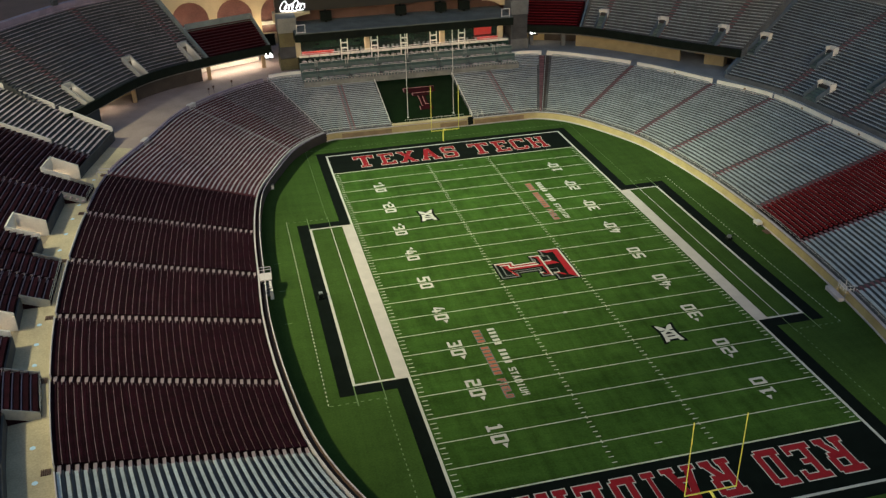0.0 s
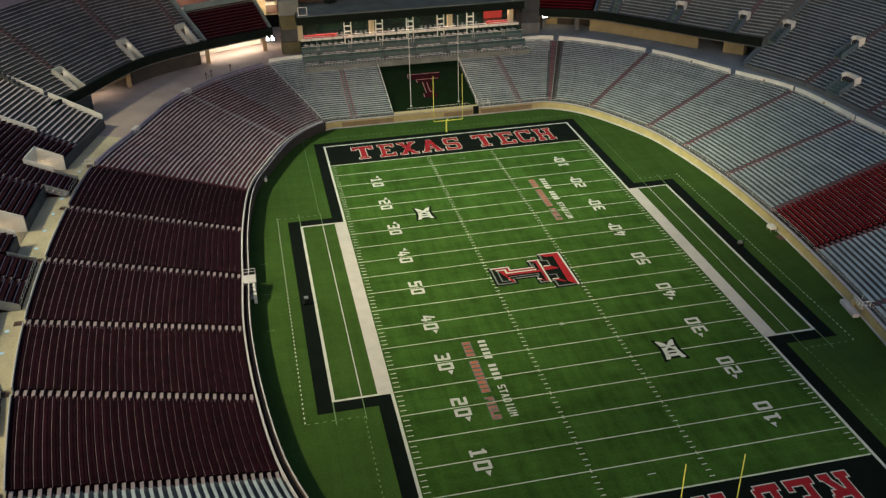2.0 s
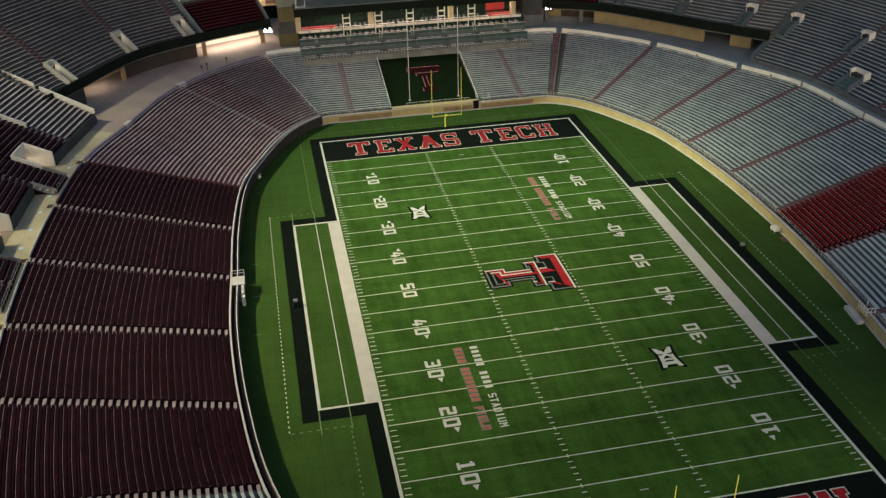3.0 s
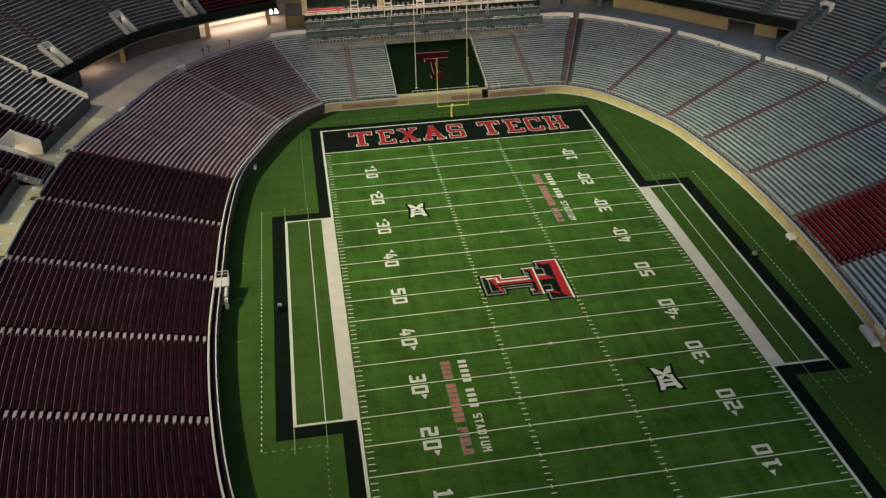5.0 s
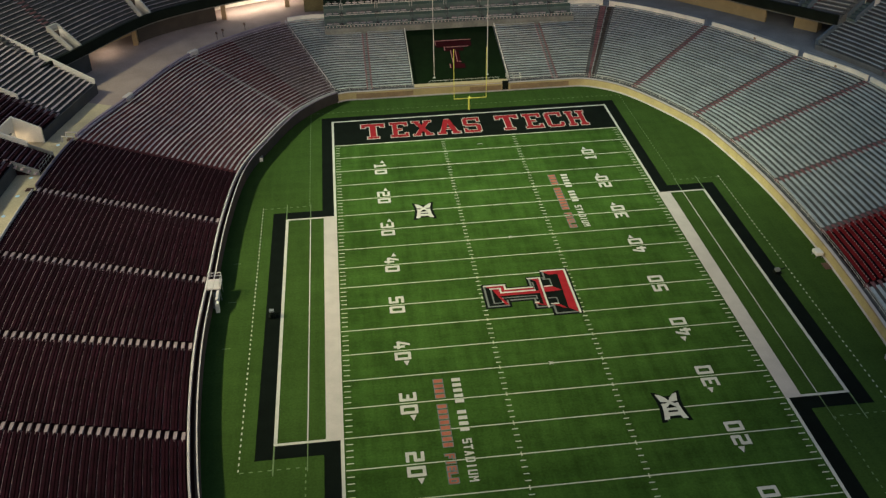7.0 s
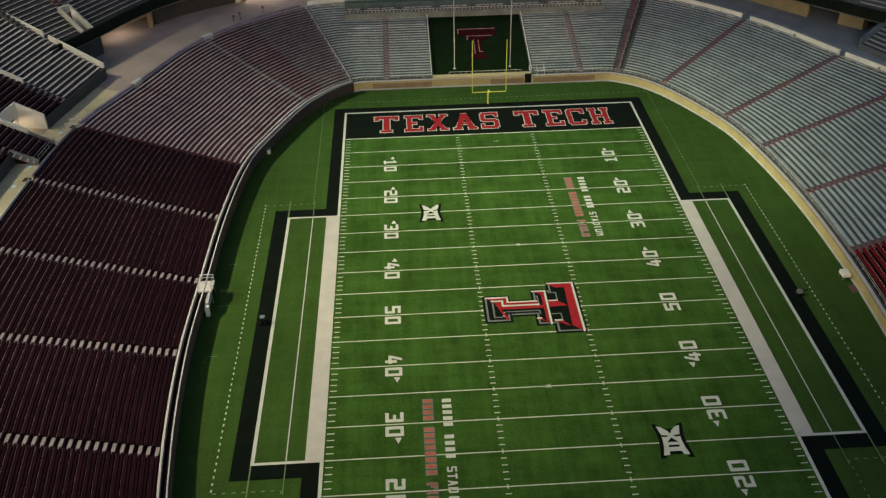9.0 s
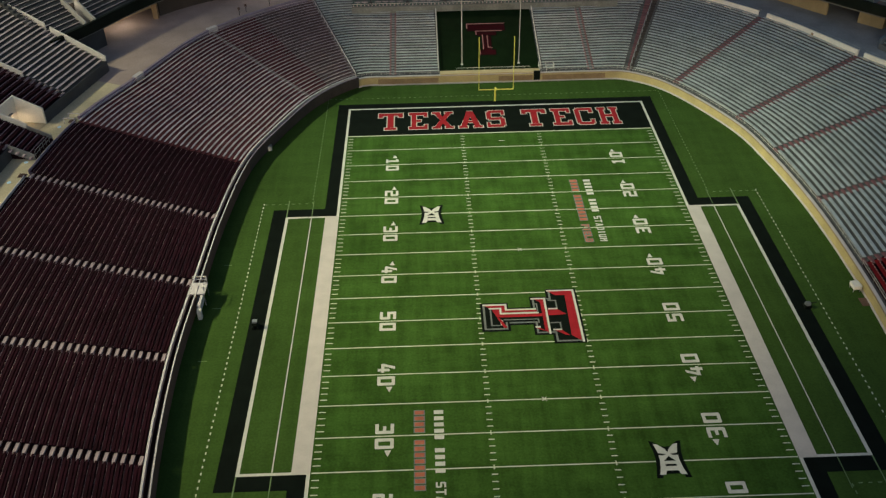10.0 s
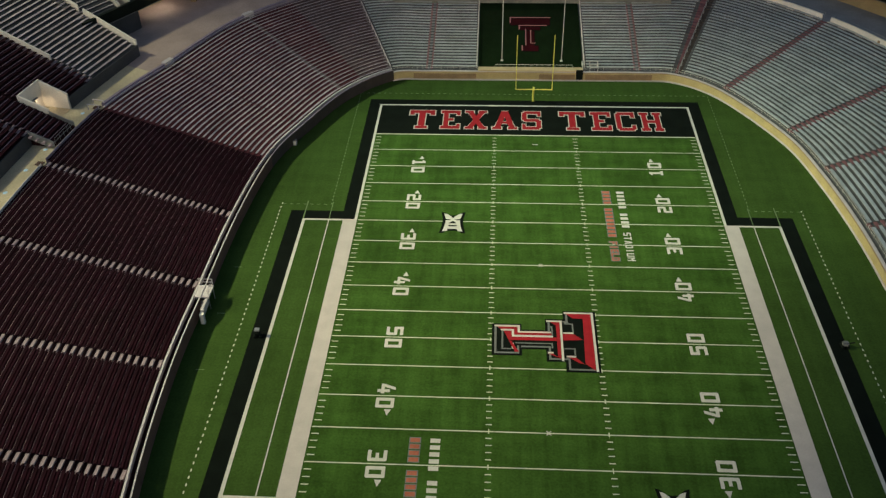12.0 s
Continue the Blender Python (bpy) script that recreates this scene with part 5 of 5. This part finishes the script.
# wall and scoreboard above the roof
bm = bmesh.new()
box(bm, -27, 103.0, 4.0, 31, 104.0, 24.0)
tagged(finish("building_wall", bm, M_BROWNWALL), "brown wall of the end building", "wall", kind="structure")
sb = tagged(empty("scoreboard", (0, 100.5, 18.9)), "huge black scoreboard over the end building", "scoreboard")
bm = bmesh.new()
box(bm, -28.9, 0, 0, 31.5, 2.4, 13.0)
part("cabinet", bm, M_BLACKPANEL, sb)
bm = bmesh.new()
box(bm, -28.8, -0.12, 0.02, -20.4, -0.004, 4.6)
sign_face = part("sign_panel", bm, M_BLACKPANEL, sb)
bm = bmesh.new()
# a plain glowing shape: one flowing line of slanted loops
prev = None
for k in range(121):
    t = math.tau * 6.0 * k / 120
    r = 0.95 if t < math.tau * 1.05 or math.tau * 2.95 < t < math.tau * 3.9 else 0.55
    zz = -r * math.cos(t) + (0.35 if r > 0.9 else 0.0)
    p = Vector((-27.4 + 0.90 * t / math.tau - 0.46 * r * math.sin(t) + 0.35 * zz, -0.22, 1.25 + zz))
    if prev is not None:
        tube(bm, prev, p, 0.075, 5)
    prev = p
tube(bm, (-27.6, -0.22, 0.35), (-24.9, -0.22, 0.15), 0.12, 5)
tube(bm, (-24.9, -0.22, 0.15), (-22.4, -0.22, 0.45), 0.10, 5)
part("lit_emblem", bm, M_LITWHITE, sign_face, "glowing white flowing emblem")
for x in (-17.3, 0.7, 10.6, 16.4):
    bm = bmesh.new()
    box(bm, x - 1.3, 99.2, 16.5, x + 1.3, 100.8, 18.6)
    tube(bm, (x, 100, 16.1), (x, 100, 16.5), 0.2, 8)
    tube(bm, (x, 100.6, 18.6), (x, 100.6, 18.9), 0.25, 8)
    tagged(finish("loudspeaker", bm, M_DARK), "dark loudspeaker cluster below the scoreboard", "loudspeaker", "loudspeakers")
# curved haunches that carry the scoreboard on the pylons
for sx in (-1, 1):
    xs = [29.6, 29.6, 25.6, 24.8, 23.6, 22.2, 21.0, 21.0]
    zs = [18.88, 16.9, 16.9, 17.45, 17.95, 18.25, 18.35, 18.88]
    bm = bmesh.new()
    f = [bm.verts.new((sx * x, 99.6, z)) for x, z in zip(xs, zs)]
    g = [bm.verts.new((sx * x, 102.6, z)) for x, z in zip(xs, zs)]
    bm.faces.new(f)
    bm.faces.new(g[::-1])
    for k in range(len(f)):
        j = (k + 1) % len(f)
        bm.faces.new((f[k], f[j], g[j], g[k]))
    bmesh.ops.recalc_face_normals(bm, faces=bm.faces)
    tagged(finish("scoreboard_beam", bm, M_TAN), "tan curved beam below the scoreboard", "beam", "scoreboard beams")
# pylons beside the club
for x0, x1, mats in ((-29.0, -24.9, (M_TERRWALL, M_OLIVE, M_DARKWALL, M_OLIVE)), (26.8, 31.0, (M_GREYWALL, M_DARKWALL, M_DARKWALL, M_GREYWALL))):
    py = tagged(empty("pylon", ((x0 + x1) / 2, 97.5, 6.86)), "banded masonry pylon beside the club", "pylon", "pylons")
    w = (x1 - x0) / 2
    for k, (z0, z1, g) in enumerate(((0, 2.7, 0.25), (2.704, 5.4, 0), (5.404, 8.6, 0), (8.604, 12.0, 0.15))):
        bm = bmesh.new()
        box(bm, -w - g, -2.8 - g, z0, w + g, 2.8, z1)
        bmesh.ops.bevel(bm, geom=bm.edges[:], offset=0.08, segments=1, affect="EDGES")
        part("band", bm, mats[3 - k], py)
# arcade building behind the north-west deck
ar = tagged(empty("arcade_building", (-44, 122, 0)), "tan building with a row of tall round arches", "building")
N_ARCH, AW, AZ0, AZS = 5, 10.9, 9.0, 13.8
for k in range(N_ARCH):
    xc = 17.2 - k * AW
    bm = bmesh.new()
    seg = 10
    ro = 4.45
    pts_in = [(xc - ro, AZ0), (xc - ro, AZS)] + [(xc - ro * math.cos(math.pi * j / seg), AZS + ro * math.sin(math.pi * j / seg)) for j in range(1, seg)] + [(xc + ro, AZS), (xc + ro, AZ0)]
    pts_out = [(xc - AW / 2, AZ0), (xc - AW / 2, AZS)] + [(xc - AW / 2 + AW * (j - 1) / (seg - 2), 32.0) for j in range(1, seg)] + [(xc + AW / 2, AZS), (xc + AW / 2, AZ0)]
    for y in (0.0, 1.2):
        vi = [bm.verts.new((a, y, b)) for a, b in pts_in]
        vo = [bm.verts.new((a, y, b)) for a, b in pts_out]
        for j in range(len(vi) - 1):
            bm.faces.new((vo[j], vo[j + 1], vi[j + 1], vi[j]))
        if y == 0.0:
            front_i, front_o = vi, vo
    for j in range(len(vi) - 1):
        bm.faces.new((front_i[j], front_i[j + 1], vi[j + 1], vi[j]))
        bm.faces.new((front_o[j + 1], front_o[j], vo[j], vo[j + 1]))
    part("arch", bm, M_TAN, ar)
    bm = bmesh.new()
    box(bm, xc - 4.6, 1.3, 9, xc + 4.6, 1.5, 18.5)
    part("arch_window", bm, M_ARCHGLASS, ar, "arched window, reddish sky reflection in its colour")
    bm = bmesh.new()
    box(bm, xc - 4.44, 0.3, 11.2, xc + 4.44, 0.9, 12.0)
    part("balcony_rail", bm, M_PALE, ar)
bm = bmesh.new()
box(bm, -31.8, 0, -0.3, 22.6, 8, 8.99)
part("base", bm, M_TAN, ar)
bm = bmesh.new()
box(bm, -31.8, 1.6, 9.0, 22.6, 8, 31.9)
part("body", bm, M_BROWNWALL, ar)

# Added lamps that brighten the arcade; their stands are made up too.
for x in (-52, -41, -31):
    ws = tagged(empty("wall_washer", (x, 118.4, 9.6)), "unseen warm lamp added to brighten the arcade", "lamp", "wall washers")
    bm = bmesh.new()
    box(bm, -2.5, -0.55, -9.8, 2.5, -0.35, 0.3)
    part("stand", bm, M_DARK, ws)
    lamp = new("lamp", bpy.data.lights.new("lamp", "AREA"))
    lamp.data.shape, lamp.data.size, lamp.data.size_y, lamp.data.energy, lamp.data.color = "RECTANGLE", 5.0, 0.6, 300, (1.0, 0.78, 0.48)
    lamp.matrix_world = look((x, 118.4, 9.9), (x, 122, 16))

# ---- goals ----
def goal(x, y, face):
    g = tagged(empty("goal_post", (x, y, 0)), "bright yellow football goal post with a curved neck", "goal post", "goal posts")
    bm = bmesh.new()
    prev = Vector((0, -face * 1.8, 0))
    for p in ((0, -face * 1.8, 1.6), (0, -face * 1.55, 2.4), (0, -face * 1.0, 2.85), (0, 0, 3.05)):
        tube(bm, prev, p, 0.15, 10)
        prev = Vector(p)
    part("gooseneck", bm, M_YELLOW, g)
    bm = bmesh.new()
    tube(bm, (-2.9, 0, 3.05), (2.9, 0, 3.05), 0.08, 10)
    part("crossbar", bm, M_YELLOW, g)
    for sx in (-1, 1):
        bm = bmesh.new()
        tube(bm, (sx * 2.86, 0, 3.05), (sx * 2.86, 0, 12.3), 0.055, 8)
        part("upright", bm, M_YELLOW, g)


goal(0, 54.95, -1)
goal(-0.18, -54.6, 1)

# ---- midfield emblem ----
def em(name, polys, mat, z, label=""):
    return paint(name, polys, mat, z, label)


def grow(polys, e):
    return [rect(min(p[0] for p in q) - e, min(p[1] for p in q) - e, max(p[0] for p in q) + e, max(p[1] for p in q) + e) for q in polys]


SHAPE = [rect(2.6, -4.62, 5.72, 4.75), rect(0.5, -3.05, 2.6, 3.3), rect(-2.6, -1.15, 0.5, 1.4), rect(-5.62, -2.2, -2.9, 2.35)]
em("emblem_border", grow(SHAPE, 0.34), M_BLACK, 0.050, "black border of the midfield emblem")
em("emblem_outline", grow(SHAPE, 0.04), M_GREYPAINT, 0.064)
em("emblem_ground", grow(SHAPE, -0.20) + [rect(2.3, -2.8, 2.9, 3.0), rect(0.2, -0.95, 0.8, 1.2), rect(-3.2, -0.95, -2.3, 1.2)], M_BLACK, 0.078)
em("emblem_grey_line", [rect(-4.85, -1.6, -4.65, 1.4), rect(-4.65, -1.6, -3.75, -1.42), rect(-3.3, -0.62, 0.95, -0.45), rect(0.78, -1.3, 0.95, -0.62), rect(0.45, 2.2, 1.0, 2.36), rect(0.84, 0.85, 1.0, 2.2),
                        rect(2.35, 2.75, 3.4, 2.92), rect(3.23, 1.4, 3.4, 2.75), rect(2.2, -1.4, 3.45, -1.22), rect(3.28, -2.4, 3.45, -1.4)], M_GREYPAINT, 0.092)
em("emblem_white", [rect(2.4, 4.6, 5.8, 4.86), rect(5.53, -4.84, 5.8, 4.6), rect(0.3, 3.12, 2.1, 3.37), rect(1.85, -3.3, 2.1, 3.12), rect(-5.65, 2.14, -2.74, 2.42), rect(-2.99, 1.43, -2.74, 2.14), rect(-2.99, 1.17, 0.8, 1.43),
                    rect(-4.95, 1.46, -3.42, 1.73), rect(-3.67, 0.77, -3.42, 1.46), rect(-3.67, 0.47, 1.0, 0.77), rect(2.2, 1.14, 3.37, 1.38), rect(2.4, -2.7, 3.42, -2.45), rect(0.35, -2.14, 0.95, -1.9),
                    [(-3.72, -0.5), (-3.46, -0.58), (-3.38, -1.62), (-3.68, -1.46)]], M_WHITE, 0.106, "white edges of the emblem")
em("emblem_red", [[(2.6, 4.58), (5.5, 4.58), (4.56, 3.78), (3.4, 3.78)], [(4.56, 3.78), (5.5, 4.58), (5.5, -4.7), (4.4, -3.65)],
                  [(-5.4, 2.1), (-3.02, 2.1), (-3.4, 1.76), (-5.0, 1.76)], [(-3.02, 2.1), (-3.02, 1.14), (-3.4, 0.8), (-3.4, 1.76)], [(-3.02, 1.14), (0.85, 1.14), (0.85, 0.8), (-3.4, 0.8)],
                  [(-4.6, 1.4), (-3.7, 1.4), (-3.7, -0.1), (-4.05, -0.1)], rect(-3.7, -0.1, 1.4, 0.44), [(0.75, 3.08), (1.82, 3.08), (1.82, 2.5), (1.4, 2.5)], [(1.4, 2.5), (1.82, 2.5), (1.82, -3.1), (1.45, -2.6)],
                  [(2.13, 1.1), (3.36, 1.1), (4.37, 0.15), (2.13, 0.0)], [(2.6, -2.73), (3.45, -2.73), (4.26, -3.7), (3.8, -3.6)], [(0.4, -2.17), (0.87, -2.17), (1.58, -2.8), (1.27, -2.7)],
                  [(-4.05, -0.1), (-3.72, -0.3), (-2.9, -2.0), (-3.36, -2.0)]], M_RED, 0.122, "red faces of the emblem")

# conference emblems: an hourglass with bars
HOUR = [(-1.0, 1.0), (-0.66, 0.93), (-0.1, 0.6), (0.1, 0.6), (0.62, 0.93), (1.0, 1.0), (0.80, 0.45), (0.78, 0.0), (0.88, -0.5), (1.08, -1.0), (0.60, -0.98), (0.48, -0.74),
        (-0.48, -0.74), (-0.60, -0.98), (-1.08, -1.0), (-0.88, -0.5), (-0.78, 0.0), (-0.80, 0.45)]


def hourglass(x, y):
    """A flared tablet with a notched head and foot, edged in black."""
    for nm, e, mat, z, lab in (("conference_emblem_border", 0.40, M_BLACK, 0.050, "black border"), ("conference_emblem", 0.0, M_WHITE, 0.066, "white flared emblem with black marks")):
        bm = bmesh.new()
        vs = [bm.verts.new((x + a * 1.24 + e * (1 if a > 0 else -1), y + b * 2.02 + (e if b > 0.5 else -e if b < -0.6 else 0), z)) for a, b in HOUR]
        f = bm.faces.new(vs)
        bmesh.ops.triangulate(bm, faces=[f])
        finish(nm, bm, mat, turf, lab)
    marks = [rect(x - 0.55, y - 0.95, x + 0.55, y - 0.68), [(x - 0.6, y - 0.28), (x + 0.6, y - 0.28), (x, y + 0.32)],
             [(x - 1.05, y + 0.78), (x - 0.7, y + 0.70), (x - 0.2, y + 0.62), (x - 0.55, y + 0.42), (x - 1.05, y + 0.5)], [(x + 0.2, y + 0.62), (x + 0.7, y + 0.70), (x + 1.05, y + 0.78), (x + 1.05, y + 0.5), (x + 0.55, y + 0.42)],
             [(x - 0.45, y + 1.75), (x, y + 0.86), (x + 0.45, y + 1.75), (x, y + 1.2)]]
    for m in marks:
        paint("conference_emblem_mark", [m], M_BLACK, 0.082)


hourglass(-11.45, 22.6)
hourglass(11.45, -22.6)

# plain wall that closes the south end
bm = bmesh.new()
box(bm, -28.6, -60.2, -0.24, 28.6, -59.4, 1.5)
tagged(finish("wall_south", bm, M_BEIGE), "plain low beige wall at the south end", "wall", kind="structure")

# ---- things beside the field ----
def camera_platform(x, y, side):
    pf = tagged(empty("camera_platform", (x, y, 0)), "small cream camera platform with rails on the field wall", "platform", "camera platforms")
    bm = bmesh.new()
    box(bm, -1.3, -1.1, 1.78, 1.3, 1.1, 1.96)
    part("deck", bm, M_CREAM, pf)
    for dx in (-1.1, 1.1):
        for dy in (-0.95, 0.95):
            bm = bmesh.new()
            box(bm, dx - 0.06, dy - 0.06, 0.0, dx + 0.06, dy + 0.06, 1.78)
            part("leg", bm, M_STEEL, pf)
    for dx, dy, ex, ey in ((-1.25, 1.05, 1.25, 1.05), (side * -1.25 * -1, -1.05, side * 1.25, 1.05)):
        for zz in (2.5, 2.95):
            bm = bmesh.new()
            tube(bm, (dx, dy, zz), (ex, ey, zz), 0.05, 6)
            part("rail", bm, M_CREAM, pf)
    for dx, dy in ((-1.25, 1.05), (1.25, 1.05), (side * 1.25, -1.05)):
        bm = bmesh.new()
        tube(bm, (dx, dy, 1.96), (dx, dy, 2.95), 0.05, 6)
        part("post", bm, M_CREAM, pf)
    bm = bmesh.new()
    box(bm, side * 0.78 - 0.28, -3.2, 0.9, side * 0.78 + 0.28, -1.11, 1.78)
    bmesh.ops.bevel(bm, geom=bm.edges[:], offset=0.04, segments=1, affect="EDGES")
    part("stair_flank", bm, M_CREAM, pf, "cream flank beside the steps")
    bm = bmesh.new()
    box(bm, side * 0.78 - 0.34, -3.7, 0.0, side * 0.78 + 0.34, -3.204, 1.45)
    part("end_box", bm, M_PALE, pf, "off-white end box")
    for k in range(5):
        bm = bmesh.new()
        box(bm, -0.6, -2.62 + k * 0.3, 0.0, side * 0.78 - 0.29, -2.33 + k * 0.3, 0.3 + k * 0.3)
        part("step", bm, M_STEEL, pf)
    return pf


camera_platform(-40.25, 5.1, 1).scale = (0.68, 1, 1)
st = tagged(empty("stair_platform", (39.35, -20.0, 0)), "cream platform with white railings on the field wall", "platform")
st.rotation_euler = (0, 0, radians(-6.5))
bm = bmesh.new()
box(bm, -1.05, -1.9, 0.0, -0.2, 1.9, 0.62)
bmesh.ops.bevel(bm, geom=bm.edges[:], offset=0.05, segments=1, affect="EDGES")
part("base_block", bm, M_CREAM, st, "long cream block")
for k in range(4):
    bm = bmesh.new()
    box(bm, -0.19, 1.2 - k * 0.3, 0.0, 0.9, 1.49 - k * 0.3, 0.32 + k * 0.3)
    part("step", bm, M_BEIGE, st)
bm = bmesh.new()
box(bm, -0.19, -1.9, 1.22, 1.1, 0.2, 1.36)
part("deck", bm, M_BEIGE, st)
for x, y in ((-0.15, -1.85), (-0.15, -1.16), (-0.15, -0.47), (-0.15, 0.2), (0.45, -1.85), (1.05, -1.85), (1.05, 0.2)):
    bm = bmesh.new()
    tube(bm, (x, y, 1.36), (x, y, 2.42), 0.045, 6)
    part("post", bm, M_PALE, st)
for zz in (1.85, 2.42):
    for p, q in (((-0.15, -1.85), (-0.15, 0.2)), ((-0.15, -1.85), (1.05, -1.85))):
        bm = bmesh.new()
        tube(bm, (*p, zz), (*q, zz), 0.05, 6)
        part("rail", bm, M_PALE, st)
for x in (-0.1, 1.0):
    bm = bmesh.new()
    box(bm, x - 0.06, -1.82, 0.0, x + 0.06, -1.7, 1.22)
    part("leg", bm, M_STEEL, st)
# a cable box beside the east wall
cb = tagged(empty("utility_box", (40.35, 3.2, 0)), "pale utility box beside the east field wall", "utility box")
cb.rotation_euler = (0, 0, radians(3))
bm = bmesh.new()
box(bm, -0.5, -0.62, 0.42, 0.5, 0.62, 0.95)
bmesh.ops.bevel(bm, geom=bm.edges[:], offset=0.03, segments=1, affect="EDGES")
part("cabinet", bm, M_PALE, cb)
for x in (-0.42, 0.42):
    for y in (-0.5, 0.5):
        bm = bmesh.new()
        box(bm, x - 0.04, y - 0.04, 0, x + 0.04, y + 0.04, 0.42)
        part("leg", bm, M_STEEL, cb)
# Low brown slab added for an unidentified brown patch beside the box.
cv = tagged(empty("cable_cover", (40.6, 0.7, 0.006)), "low brown slab on the turf", "cable cover")
bm = bmesh.new()
box(bm, -0.55, -0.75, 0, 0.45, 0.75, 0.10)
bmesh.ops.bevel(bm, geom=bm.edges[:], offset=0.04, segments=1, affect="EDGES")
part("cover", bm, M_BROWNWALL, cv)
ub = tagged(empty("utility_box", (-36.4, 42.2, 0)), "small pale box beside the west field wall", "utility box")
bm = bmesh.new()
box(bm, -0.3, -0.35, 0.0, 0.3, 0.35, 0.75)
bmesh.ops.bevel(bm, geom=bm.edges[:], offset=0.05, segments=1, affect="EDGES")
part("cabinet", bm, M_PALE, ub)
bm = bmesh.new()
box(bm, -0.34, -0.39, 0.752, 0.34, 0.39, 0.82)
part("lid", bm, M_STEEL, ub)


def field_cart(x, y, pale):
    """A small wheeled case standing by the team area."""
    c = tagged(empty("equipment_case", (x, y, 0.05)), "small %s wheeled equipment case beside the team area" % ("grey" if pale else "black"), "equipment case", "equipment cases")
    bm = bmesh.new()
    box(bm, -0.34, -0.3, 0.2, 0.34, 0.3, 0.72)
    bmesh.ops.bevel(bm, geom=bm.edges[:], offset=0.12, segments=2, affect="EDGES")
    part("case", bm, M_GREYPAINT if pale else M_DARK, c)
    bm = bmesh.new()
    tube(bm, (0.35, 0, 0.5), (1.0, 0, 0.62), 0.07, 6)
    part("handle", bm, M_DARK, c)
    for dx in (-0.3, 0.3):
        bm = bmesh.new()
        tube(bm, (dx, -0.42, 0.15), (dx, 0.42, 0.15), 0.15, 10)
        part("wheel", bm, M_DARK, c)
    if not pale:
        bm = bmesh.new()
        box(bm, -0.3, -0.25, 0.86, 0.25, 0.25, 1.05)
        part("lid", bm, M_STEEL, c)


field_cart(-32.8, -0.4, False)
field_cart(33.4, 0.2, True)
